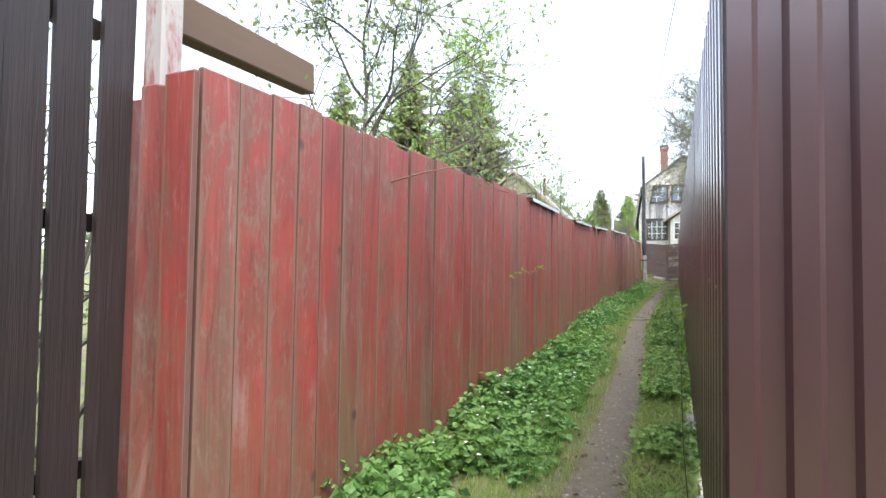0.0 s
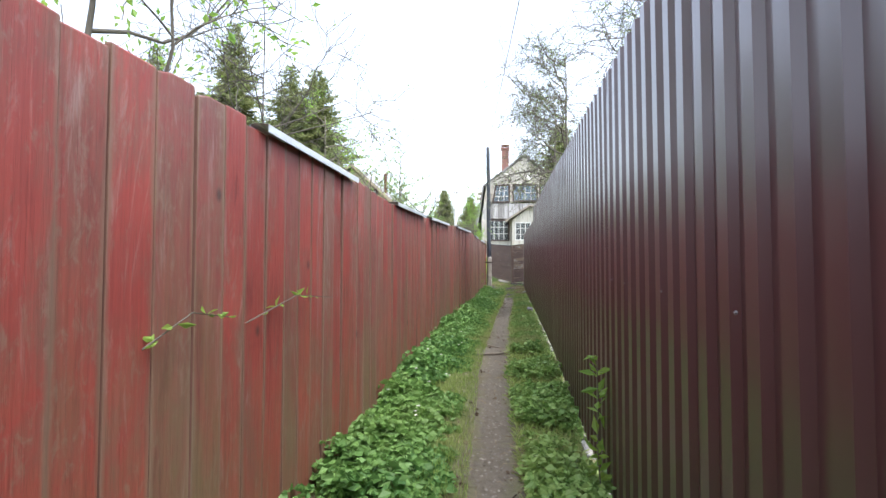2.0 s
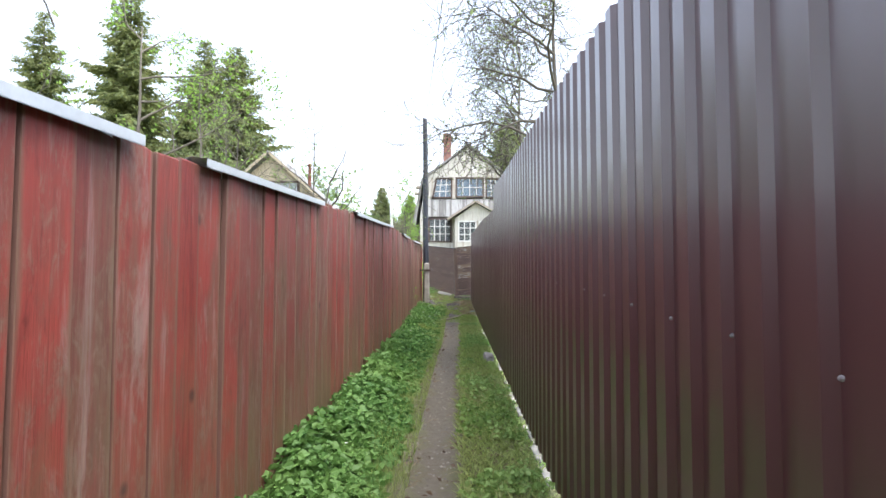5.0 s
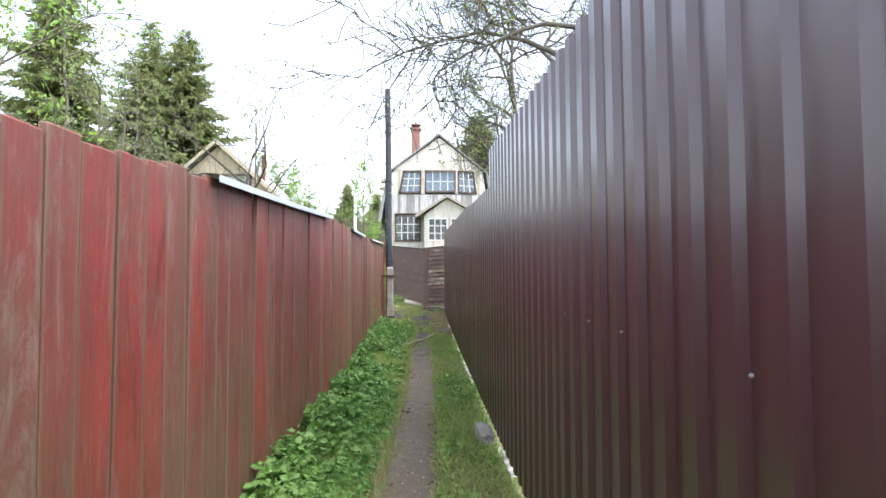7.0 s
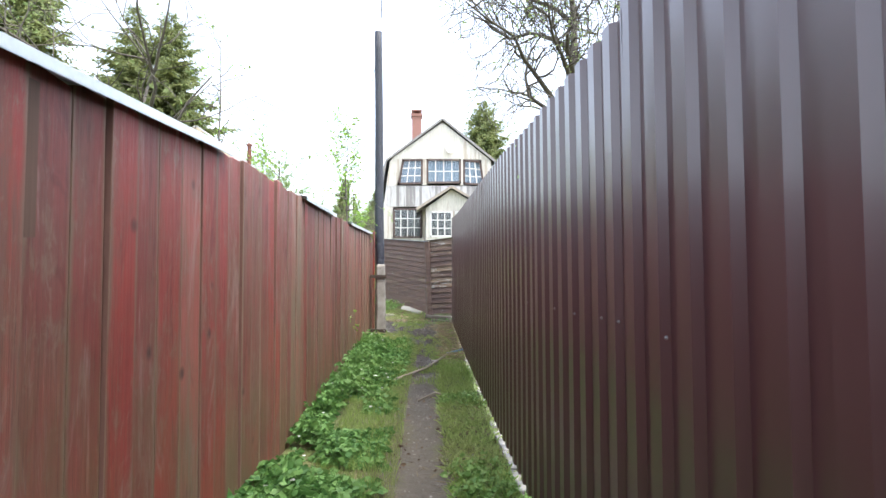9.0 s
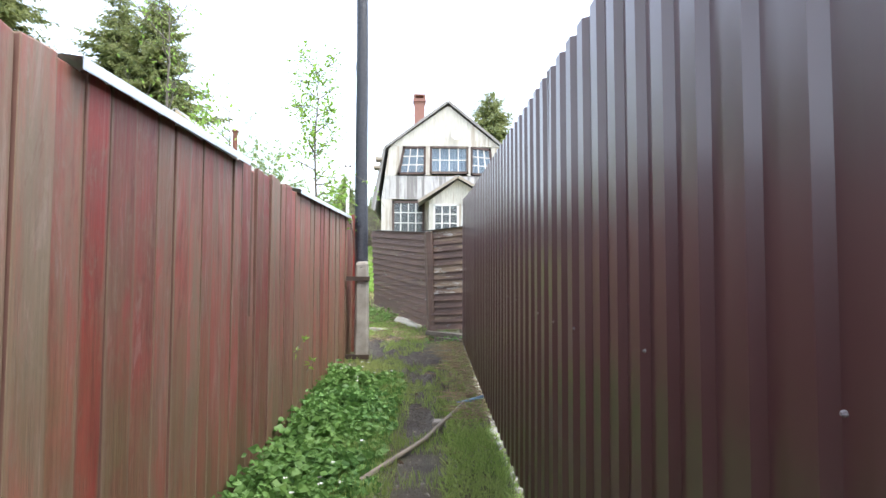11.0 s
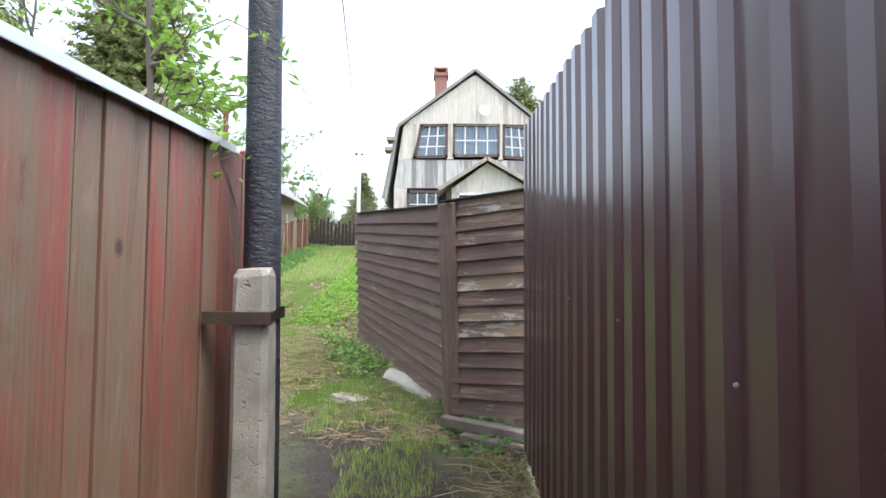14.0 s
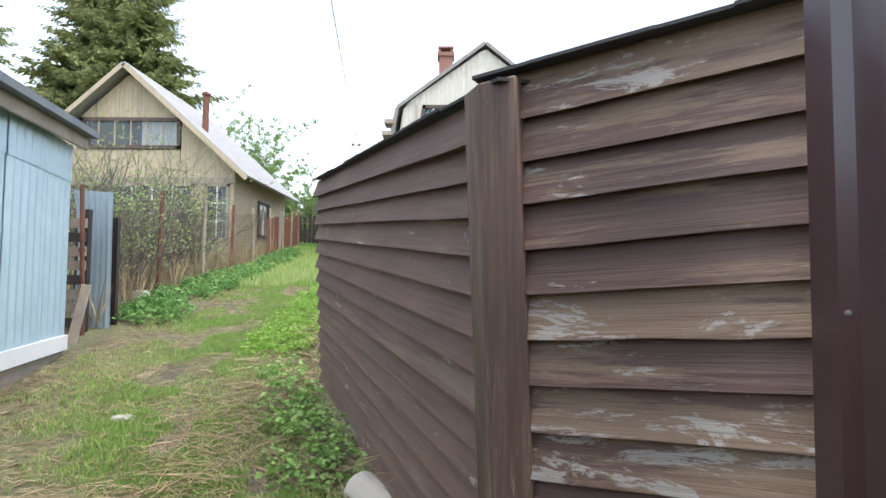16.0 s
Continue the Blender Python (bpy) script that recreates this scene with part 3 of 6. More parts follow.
def profile_sheet(length, z0a, z0b, z1a, z1b, steps=6):
    """Trapezoid-profiled sheet along local x, its face towards local -y."""
    sec, x = [], 0.0
    while x < length - 1e-6:
        for dx, dy in ((0.0, 0.0), (0.058, 0.0), (0.0735, 0.019), (0.1275, 0.019)):
            if x + dx <= length:
                sec.append((x + dx, dy))
        x += RIB
    sec.append((length, 0.0))
    g = Geo()
    n = len(sec)
    for side, th in ((0, 0.0), (1, 0.0012)):
        vs = []
        for k in range(steps + 1):
            for sx, sy in sec:
                u, q = sx / length, k / steps
                lo, hi = z0a + (z0b - z0a) * u, z1a + (z1b - z1a) * u
                vs.append((sx, sy + th + 0.004 * math.sin(3.1 * q) * math.sin(2.2 * u), lo + (hi - lo) * q))
        fs = [(k * n + i, k * n + i + 1, (k + 1) * n + i + 1, (k + 1) * n + i) for k in range(steps) for i in range(n - 1)]
        g.add(vs, fs if side == 0 else [f[::-1] for f in fs])
    return g


def steel_fence():
    fence = tagged(empty("brown_steel_fence", right_x(12), 12, 0), "tall glossy chocolate-brown profiled steel fence", "fence", kind="structure")
    inv = Matrix.Translation((-right_x(12), -12, 0))
    turn = math.degrees(math.atan2(1, 0.0185)) + 180
    screw = Geo().tube([(0, 0, 0), (0, -0.003, 0), (0, -0.006, 0)], [0.0048, 0.0048, 0.0024], 8).mesh("screw", SCREWHEAD)
    edges, y = [], 1.62
    while y < 15.1:
        edges.append((y, min(y + RIB * 8, 15.2), ST_Y, ST_Z))
        y = edges[-1][1]
    while y < 23.7:
        edges.append((y, min(y + RIB * 8, 23.75), SU_Y, SU_Z))
        y = edges[-1][1]
    for a, b, ty, tz in edges:
        za, zb = bend(b, G_Y, G_Z) + 0.05, bend(a, G_Y, G_Z) + 0.05
        g = profile_sheet(b - a + 0.01, za, zb, bend(b, ty, tz), bend(a, ty, tz))
        ob = part("sheet", g, ENAMEL, fence)
        ob.matrix_basis = inv @ pose(right_x(b) + uni(-0.002, 0.002), b, 0, 0, 0, turn)
        for k in (1, 3, 5, 7):
            if rng.random() < 0.7:
                yy = a + RIB * k + 0.03
                zs = bend(yy, [8, 13, 18.5, 22.5], [1.10, 1.11, 0.98, 1.04]) + uni(-0.008, 0.008)
                s = part("screw", screw, SCREWHEAD, fence)
                s.matrix_basis = inv @ pose(right_x(yy) - 0.004, yy, bend(yy, G_Y, G_Z) + zs, 0, 0, -90)
    g = profile_sheet(2.4, 0.03, 0.03, 2.16, 2.16)
    ob = part("sheet", g, ENAMEL, fence)
    ob.matrix_basis = inv @ pose(right_x(1.62) + 0.012, 1.605, 0, 0, 0, -3)
    y = 2.0
    while y < 23.7:
        g = Geo().box(right_x(y) + 0.05, right_x(y) + 0.11, y - 0.03, y + 0.03, bend(y, G_Y, G_Z) - 0.4, bend(y, G_Y, G_Z) + 1.85)
        part("post", g, RUST, fence, m=inv)
        y += 2.5
    y = 1.7
    while y < 23.4:
        b = min(y + uni(1.4, 2.4), 23.6)
        g = Geo()
        n = 6
        for i in range(n):
            p0, p1 = y + (b - y) * i / n, y + (b - y) * (i + 1) / n - 0.002
            z = bend(p0, G_Y, G_Z) + uni(-0.005, 0.03)
            g.box(right_x(p0) - uni(0.0, 0.022), right_x(p0) + 0.14, p0, p1, z - 0.3, z)
        part("footing", g, CONCRETE, fence, "rough concrete footing strip", m=inv)
        y = b
    return fence


steel_fence()


# ---- weatherboarded brown fence beyond the lane ----
def board_run(name, a, b, za, zb, h, label, tip=0.0, stain=BROWN, lip=0.032):
    """Overlapping boards from a to b, bottoms at za and zb."""
    a, b = Vector((*a, 0)), Vector((*b, 0))
    d = b - a
    length, turn = d.length, math.degrees(math.atan2(d.y, d.x))
    f = tagged(empty(name, a.x, a.y, za, turn), label, "fence", kind="structure")
    f.matrix_world = Matrix.Translation((a.x, a.y, za)) @ pose(0, 0, 0, 0, 0, turn) @ pose(0, 0, 0, tip)
    slope = math.degrees(math.atan2(zb - za, length))
    count = 14
    pitch = h / count
    shapes = []
    for k in range(6):
        r = random.Random(k + 40)
        n = 8
        g = Geo()
        for i in range(n + 1):
            x, e, w = length * i / n, r.uniform(-0.0022, 0.0022), r.uniform(-0.0012, 0.0012)
            g.v += [(x, -lip + w, e), (x, -0.006 + w, pitch + 0.016), (x, 0.006, pitch + 0.016), (x, -0.004 + w, e + 0.004)]
        for i in range(n):
            o = 4 * i
            g.f += [(o + k, o + 4 + k, o + 4 + (k + 1) % 4, o + (k + 1) % 4) for k in range(4)]
        g.f += [(0, 1, 2, 3), tuple(4 * n + k for k in (3, 2, 1, 0))]
        shapes.append(g.mesh("board", stain))
    for k in range(count):
        ob = part("board", rng.choice(shapes), stain, f)
        ob.matrix_basis = pose(0, uni(-0.002, 0.002), k * pitch + uni(-0.003, 0.003), uni(-0.4, 0.4), -slope + uni(-0.15, 0.15), 0)
    cap = Geo()
    for i in range(8):
        u0, u1 = (length - 0.05) * i / 8, (length - 0.05) * (i + 1) / 8
        e = uni(0.0, 0.012)
        cap.box(u0, u1, -0.042 - e, 0.05, h + 0.010, h + 0.018)
    part("felt_cap", cap, FELT, f, "curled black roofing felt cap", m=pose(0, 0, 0, 0, -slope, 0))
    for x in (0.4 * length, 0.92 * length):
        part("post", Geo().box(x - 0.04, x + 0.04, 0.02, 0.10, -0.4, h - 0.25), OLDWOOD, f)
    return f


CORNER, CORNER_FRONT, FAR, NEAR = (0.190, 24.185), (0.166, 24.155), (-0.808, 26.735), (1.138, 23.58)
board_run("brown_board_fence", FAR, CORNER, 1.18, 0.96, 1.35, "brown-stained weatherboard fence leaning over the lane, paint worn thin", 3.0, BROWNFAR, 0.045)
board_run("flaking_board_fence", CORNER_FRONT, NEAR, 0.965, 1.045, 1.37, "brown weatherboard fence with flaking paint and bare white patches")


def corner_post():
    """Two boards nailed round the corner, leaning with the fence."""
    ob = tagged(empty("fence_corner_post", 0.130, 24.150, 0.9), "brown-stained timber corner boards of the weatherboard fence", "post")
    ob.matrix_world = Matrix.Translation((0.130, 24.150, 0.9)) @ pose(0, 0, 0, 0, -2.3, 0)
    part("side_board", Geo().box(-0.088, -0.003, 0.0, 0.05, 0.02, 1.43), BROWNPOST, ob, bevel=0.004, m=pose(0, 0, 0, 0, 0, -69.9))
    part("front_board", Geo().box(0.0, 0.092, 0.0, 0.06, 0.0, 1.43), BROWNPOST, ob, bevel=0.005, m=pose(0, 0, 0, 0, 0, -29.7))


corner_post()


# ---- pole and its concrete stub ----
def utility_pole():
    z = ground_z(-0.72, 22.7, False)
    ob = tagged(empty("utility_pole", -0.70, 22.93, z), "black tarred wooden utility pole strapped to a concrete stub", "utility pole")
    pts = [(0.004 * math.sin(k * 0.7) - 0.002 * k, 0.004 * math.cos(k), -0.05 + k * 0.32) for k in range(17)]
    part("pole", Geo().tube(pts, [0.082 - 0.0012 * k for k in range(17)], 16), TAR, ob, smooth=True)
    stub = Geo()
    lev = [(-0.4, 0.075), (0.0, 0.075), (0.5, 0.073), (0.95, 0.071), (1.10, 0.070), (1.13, 0.055)]
    n = 8
    for zz, r in lev:
        for sx, sy in ((-1, -0.7), (-0.7, -1), (0.7, -1), (1, -0.7), (1, 0.7), (0.7, 1), (-0.7, 1), (-1, 0.7)):
            stub.v.append((0.022 + sx * r + uni(-.004, .004), -0.165 + sy * r + uni(-.004, .004), zz + uni(-.008, .008)))
    for k in range(len(lev) - 1):
        stub.f += [(k * n + i, k * n + (i + 1) % n, (k + 1) * n + (i + 1) % n, (k + 1) * n + i) for i in range(n)]
    stub.f.append(tuple((len(lev) - 1) * n + i for i in range(n)))
    part("concrete_stub", stub, CONCRETE, ob, "chipped pale concrete stub")
    for zz in (0.945, 0.07):
        g = Geo()
        g.box(-0.15, 0.115, -0.262, -0.252, zz - 0.03, zz + 0.012)
        g.box(-0.15, 0.115, -0.262, -0.205, zz + 0.012, zz + 0.018)
        part("steel_angle", g, IRON, ob, "rusty steel angle clamp")
        strap = Geo()
        for q in range(8):
            a0, a1 = radians(-100 + q * 26), radians(-100 + (q + 1) * 26)
            R = 0.094
            vs = [(R * math.cos(a), R * math.sin(a), zz + h) for a in (a0, a1) for h in (-0.022, 0.022)]
            strap.add(vs, [(0, 2, 3, 1), (1, 3, 2, 0)])
        strap.add([(0.108, -0.255, zz - 0.02), (0.108, -0.255, zz + 0.02), (0.09, -0.02, zz - 0.02), (0.09, -0.02, zz + 0.02)], [(0, 1, 3, 2), (2, 3, 1, 0)])
        part("strap", strap, IRON, ob)
    creeper = Geo()
    for k in range(5):
        q = 0.02 * k
        creeper.tube([(-0.16 - q, -0.3, 1.38 + q), (-0.12, -0.24 + q * 0.3, 1.6 + 0.5 * q), (-0.10 + q * 0.4, -0.14, 1.45 - q), (-0.09 + q * 0.5, -0.12, 1.2 - 2 * q)], [0.001, 0.0016, 0.002, 0.001], 4)
    part("dry_creeper", creeper, BARK, ob)
    return ob


utility_pole()


def cable(name, a, b, sag, r=0.008, label="thin black overhead cable"):
    a, b = Vector(a), Vector(b)
    pts = [a.lerp(b, i / 24) - Vector((0, 0, sag * 4 * (i / 24) * (1 - i / 24))) for i in range(25)]
    tagged(part(name, Geo().tube(pts, [r] * 25, 5), WIRE), label, "cable")


cable("overhead_cable", (-0.685, 22.90, 6.05), (1.6, -11.0, 5.9), 0.2)
cable("overhead_cable", (-0.69, 22.93, 5.7), (-3.9, 47, 8.1), 0.25)
cable("overhead_cable", (-3.9, 47, 8.0), (-16, 52, 8.5), 0.3)


# ---- dark picket fence and beam by the lane's mouth ----
def picket_fence():
    f = tagged(empty("dark_picket_fence", -1.62, 0.2, 0), "tall dark brown picket fence with narrow gaps", "fence", kind="structure")
    shape = Geo().prism([(-0.5, 0), (0.5, 0), (0.5, 0.97), (0.3, 1.0), (-0.3, 1.0), (-0.5, 0.97)], 0.022, Matrix.Identity(4)).mesh("picket", DARKWOOD, bevel=0.003)
    y = 1.24
    k = 0
    while y > -4:
        ob = part("picket", shape, DARKWOOD, f)
        ob.matrix_basis = pose(-0.05 + 0.03 * (1.2 - y) + uni(-.004, .004), y - 0.2, -0.05 + 0.02 * y, 0, uni(-.5, .5), 88) @ Matrix.Diagonal((uni(0.108, 0.114), 1, uni(2.2, 2.3), 1))
        y -= uni(0.128, 0.136)
        k += 1
    for z in (0.5, 1.3, 1.95):
        part("rail", Geo().box(-0.125, -0.09, -4.2, 1.05, z, z + 0.06, pose(-0.01, 0, 0, 0, 0, 1.7)), DARKWOOD, f)


picket_fence()


# Unseen boards added behind the start, tall enough to darken the steel's reflections.
def reflection_screen():
    f = tagged(empty("unseen_board_screen", 0, -5, 0), "added unseen dark board screen closing the yard and darkening reflections in the steel", "fence", kind="structure")
    for k in range(46):
        part("board", Geo().box(-0.125, 0.125, 0, 0.03, -0.6, 4.3 + uni(-.03, .03), pose(-7 + k * 0.27, uni(-.01, .01), 0)), DARKWOOD, f)


reflection_screen()
tagged(part("propped_beam", Geo().box(-0.045, 0.045, 0, 1.02, -0.08, 0.08), BEAM, bevel=0.006, m=pose(-1.72, 1.42, 2.14, 4, 0, 4)), "raw brown timber beam laid over the corner post", "beam")


# ---- leaves, boughs and trees ----
def leaf_cloud(name, P, D, S, mat, ratio=0.5, fold=0.25, parent=None, label="", m=None, droop=0.0):
    """One mesh of many small folded blades: at P, along D, of length S."""
    P, D, S = np.asarray(P, float), np.asarray(D, float), np.asarray(S, float)[:, None]
    D = D / np.maximum(np.linalg.norm(D, axis=1, keepdims=True), 1e-6)
    R = np.random.default_rng(len(P)).normal(size=D.shape)
    W = np.cross(D, R)
    W /= np.maximum(np.linalg.norm(W, axis=1, keepdims=True), 1e-6)
    N = np.cross(W, D)
    mid = P + D * S * 0.45
    tip = P + D * S
    tip[:, 2] -= (droop * S)[:, 0]
    V = np.stack([P, mid + W * S * ratio * 0.5 + N * S * fold * 0.5, tip, mid - W * S * ratio * 0.5 + N * S * fold * 0.5], 1).reshape(-1, 3)
    i = np.arange(len(P))[:, None] * 4
    F = np.concatenate([i + [0, 1, 2], i + [0, 2, 3]], 1).reshape(-1, 3)
    me = bpy.data.meshes.new(name)
    me.from_pydata(V.tolist(), [], F.tolist())
    me.materials.append(mat)
    ob = new(name, me)
    if parent:
        ob.parent = parent
    if m is not None:
        ob.matrix_basis = m
    return tagged(ob, label) if label else ob


def limb(r, start, way, length, rad, geo, n, wob, lift, tips, depth, kids, shrink, steps=6, flat=0.0):
    """A tapering wandering limb and what grows from it."""
    p, d = Vector(start), Vector(way).normalized()
    pts = [p.copy()]
    for _ in range(steps):
        d = (d + Vector((r.gauss(0, wob), r.gauss(0, wob), r.gauss(0, wob) + lift))).normalized()
        p = p + d * length / steps
        pts.append(p.copy())
    geo.tube(pts, [max(0.0036, rad * (1 - 0.8 * i / steps)) for i in range(steps + 1)], n, caps=False)
    if depth == 0:
        tips.extend((q, d) for q in pts[1:])
        return
    for k in range(kids[0]):
        u = r.uniform(0.25, 1.0)
        i = min(steps - 1, int(u * steps))
        base = pts[i].lerp(pts[i + 1], u * steps - i if u < 1 else 1)
        axis = (pts[i + 1] - pts[i]).normalized()
        side = axis.orthogonal().normalized()
        side.rotate(Matrix.Rotation(r.uniform(0, 6.283), 3, axis))
        q = (axis * r.uniform(0.35, 0.9) + side * r.uniform(0.6, 1.0))
        q.z *= 1 - flat
        limb(r, base, q, length * shrink * r.uniform(0.6, 1.15), max(0.003, rad * 0.5 * (1 - 0.5 * u)), geo, max(3, n - 2), wob * 1.15, lift * 0.6, tips, depth - 1, kids[1:], shrink, max(4, steps - 1), flat)


def tree(name, x, y, h, seed, label, bark, leafmat, limbs=7, reach=1.6, leaf=0.05, per=2, fork=0.35, kids=(5, 5, 4), rad=0.05, lean=(0, 0), start=None, lift=0.06, spread=0.05, cat="tree", crown_name="crown", wob=0.16):
    r = random.Random(seed)
    z = ground_z(x, y, False)
    ob = tagged(empty(name, x, y, z), label, cat, name.replace("_", " ") + "s of the gardens")
    wood, tips = Geo(), []
    trunk = Geo()
    pts = [Vector((lean[0] * (k / 8) * h + r.gauss(0, 0.02), lean[1] * (k / 8) * h + r.gauss(0, 0.02), -0.1 + h * k / 8)) for k in range(9)]
    trunk.tube(pts, [rad * (1 - 0.85 * k / 8) for k in range(9)], 9)
    part("trunk", trunk, bark, ob, smooth=True)
    for k in range(limbs):
        u = fork + (1 - fork) * (k + r.random()) / limbs
        i = min(7, int(u * 8))
        a = r.uniform(0, 6.283) if start is None else start[k % len(start)] + r.uniform(-0.3, 0.3)
        way = (math.cos(a), math.sin(a), r.uniform(0.3, 1.0))
        limb(r, pts[i].lerp(pts[i + 1], u * 8 - i), way, reach * r.uniform(0.7, 1.2) * (1.15 - 0.6 * u), rad * (0.6 - 0.35 * u), wood, 6, wob, lift, tips, len(kids) - 1, kids, 0.5)
    part("branching", wood, bark, ob, smooth=True)
    if leafmat and per > 0:
        P, D, S = [], [], []
        for q, d in tips:
            for _ in range(per if per >= 1 else (1 if r.random() < per else 0)):
                P.append((q.x + r.gauss(0, spread), q.y + r.gauss(0, spread), q.z + r.gauss(0, spread)))
                D.append((d.x + r.gauss(0, 0.7), d.y + r.gauss(0, 0.7), d.z + r.gauss(0, 0.6)))
                S.append(leaf * r.uniform(0.5, 1.3))
        leaf_cloud(crown_name, P, D, S, leafmat, 0.55, 0.25, ob)
    return ob


def spruce(x, y, h, R, seed, label, base=None, dens=1.0, cat="tree", name="spruce_tree"):
    r = random.Random(seed)
    z = ground_z(x, y, False) if base is None else base
    ob = tagged(empty(name, x, y, z), label, cat, "evergreens beyond the gardens")
    part("trunk", Geo().tube([(0, 0, -0.3), (0.02 * h * r.uniform(-.3, .3), 0, h * 0.5), (0, 0, h)], [0.022 * h, 0.013 * h, 0.01], 8), BARK, ob)
    P, D, S = [], [], []
    wood = Geo()
    zz = 0.08 * h
    while zz < h * 0.985:
        u = zz / h
        n = max(5, int((11 - 5 * u) * dens))
        a0 = r.uniform(0, 6.28)
        for k in range(n):
            a = a0 + 6.283 * k / n + r.gauss(0, 0.22)
            L = R * ((1 - u) ** 0.8) * r.uniform(0.62, 1.18) + 0.1
            if r.random() < 0.07:
                continue
            rise = r.uniform(-0.25, 0.25) + (u - 0.45) * 0.9
            m = max(3, int(L / 0.16))
            ca, sa = math.cos(a), math.sin(a)
            pts = []
            for i in range(m + 1):
                q = i / m
                zq = zz + L * (rise * q - 0.35 * q * q + 0.22 * q ** 4)
                pts.append((ca * L * q, sa * L * q, zq))
            wood.tube([pts[0], pts[m // 2], pts[m]], [0.012 + 0.008 * L, 0.01 + 0.003 * L, 0.004], 3, caps=False)
            for i in range(1, m + 1):
                q = i / m
                wdt = (0.22 + 0.26 * L * (1 - q)) * (0.55 + 0.45 * min(1, q * 3))
                for sgn in (-1, 1, 0):
                    px, py, pz = pts[i]
                    dx, dy = ca * 0.8 - sgn * sa * 0.9, sa * 0.8 + sgn * ca * 0.9
                    for _ in range(2):
                        P.append((px + r.gauss(0, 0.06), py + r.gauss(0, 0.06), pz + r.gauss(0, 0.08)))
                        D.append((dx + r.gauss(0, 0.3), dy + r.gauss(0, 0.3), -0.35 + r.gauss(0, 0.35)))
                        S.append(wdt * r.uniform(0.6, 1.25))
        zz += 0.018 * h * r.uniform(0.8, 1.3) * (1.25 - 0.4 * u)
    part("foliage", wood, BARK, ob)
    leaf_cloud("foliage", P, D, S, NEEDLE, 0.30, 0.12, ob, droop=0.12)
    return ob


spruce(-21.4, 56.0, 18.8, 7.0, 3, "tall dark green spruce behind the gabled house")
spruce(-18.2, 55.0, 18.0, 7.2, 4, "tall spruce with thick drooping boughs")
spruce(-21.4, 44.5, 18.4, 5.6, 5, "tall spruce standing among garden trees")
spruce(-36.5, 57.0, 22.0, 6.0, 6, "tall spruce at the edge of the gardens")

# garden trees behind the red fence
tree("willow_shrub", -2.55, 4.3, 3.7, 11, "bare-twigged shrub with small fresh green leaves behind the red fence", BARK, DULL, 12, 1.7, 0.055, 2, 0.25, (6, 6, 4), 0.045)
tree("willow_shrub", -2.9, 6.6, 3.9, 12, "arching shrub with bright opening leaves", BARK, BRIGHT, 11, 1.9, 0.06, 2, 0.25, (6, 5, 4), 0.05)
tree("bare_apple_tree", -3.1, 9.6, 3.7, 13, "spreading old apple tree, almost bare, in spring", APPLEBARK, DULL, 10, 2.3, 0.035, 0.3, 0.45, (8, 6, 4), 0.034, lift=0.0)
tree("young_maple", -4.2, 15.2, 4.4, 14, "young maple in yellow-green leaf behind the red fence", BARK, BRIGHT, 10, 1.7, 0.055, 2, 0.3, (5, 5, 4), 0.05)
tree("garden_shrub", -3.6, 17.0, 3.3, 15, "loose garden shrub with sparse new leaves", BARK, DULL, 10, 1.5, 0.05, 1, 0.25, (6, 5, 4), 0.04)
tree("bare_apple_tree", -2.9, 18.6, 2.9, 16, "leaning apple tree with bare twigs over the red fence", APPLEBARK, DULL, 7, 2.2, 0.04, 0.25, 0.4, (5, 5, 4), 0.06, lean=(0.18, -0.05), lift=0.02)
tree("rowan_sapling", -1.27, 23.02, 3.6, 17, "slender rowan sapling in fresh bright leaf beside the pole", BARK, BRIGHT, 26, 0.45, 0.055, 3, 0.34, (5, 4), 0.028, spread=0.06)
tree("rowan_sapling", -2.7, 24.2, 3.3, 18, "rowan sapling in fresh leaf behind the fence's end", BARK, BRIGHT, 14, 1.0, 0.065, 3, 0.2, (4, 4), 0.03, spread=0.07)
tree("birch_sapling", -4.6, 26.5, 6.4, 19, "thin birch in light green leaf", BARK, BRIGHT, 16, 1.2, 0.07, 1, 0.2, (5, 4), 0.045, spread=0.08)

tree("birch_sapling", -5.4, 21.0, 5.2, 25, "thin pale sapling in sparse leaf behind the red fence", BARK, DULL, 14, 1.2, 0.05, 2, 0.2, (5, 4), 0.035, spread=0.08)
tree("birch_sapling", -6.4, 23.5, 5.6, 26, "thin pale sapling in sparse leaf behind the red fence", BARK, DULL, 15, 1.3, 0.05, 2, 0.2, (5, 4), 0.035, spread=0.08)
tree("birch_sapling", -4.9, 18.5, 4.8, 27, "thin pale sapling in sparse leaf behind the red fence", BARK, DULL, 14, 1.2, 0.05, 2, 0.2, (5, 4), 0.035, spread=0.08)

# bare apple trees over the steel fence
OLD = "knotty old apple tree with bare dark twigs above the steel fence"
tree("bare_apple_tree", 1.0, 14.3, 5.2, 21, OLD, APPLEBARK, DULL, 16, 2.0, 0.028, 0.9, 0.45, (12, 9, 4), 0.05, start=(2.2, 2.8, 3.4, 1.4, 3.0, 4.2), lift=-0.03, wob=0.24)
tree("bare_apple_tree", 1.2, 18.3, 5.4, 22, OLD, APPLEBARK, DULL, 20, 1.6, 0.028, 0.8, 0.42, (11, 8, 4), 0.06, start=(2.4, 3.1, 4.2, 1.2, 3.6), lift=-0.02, wob=0.24)
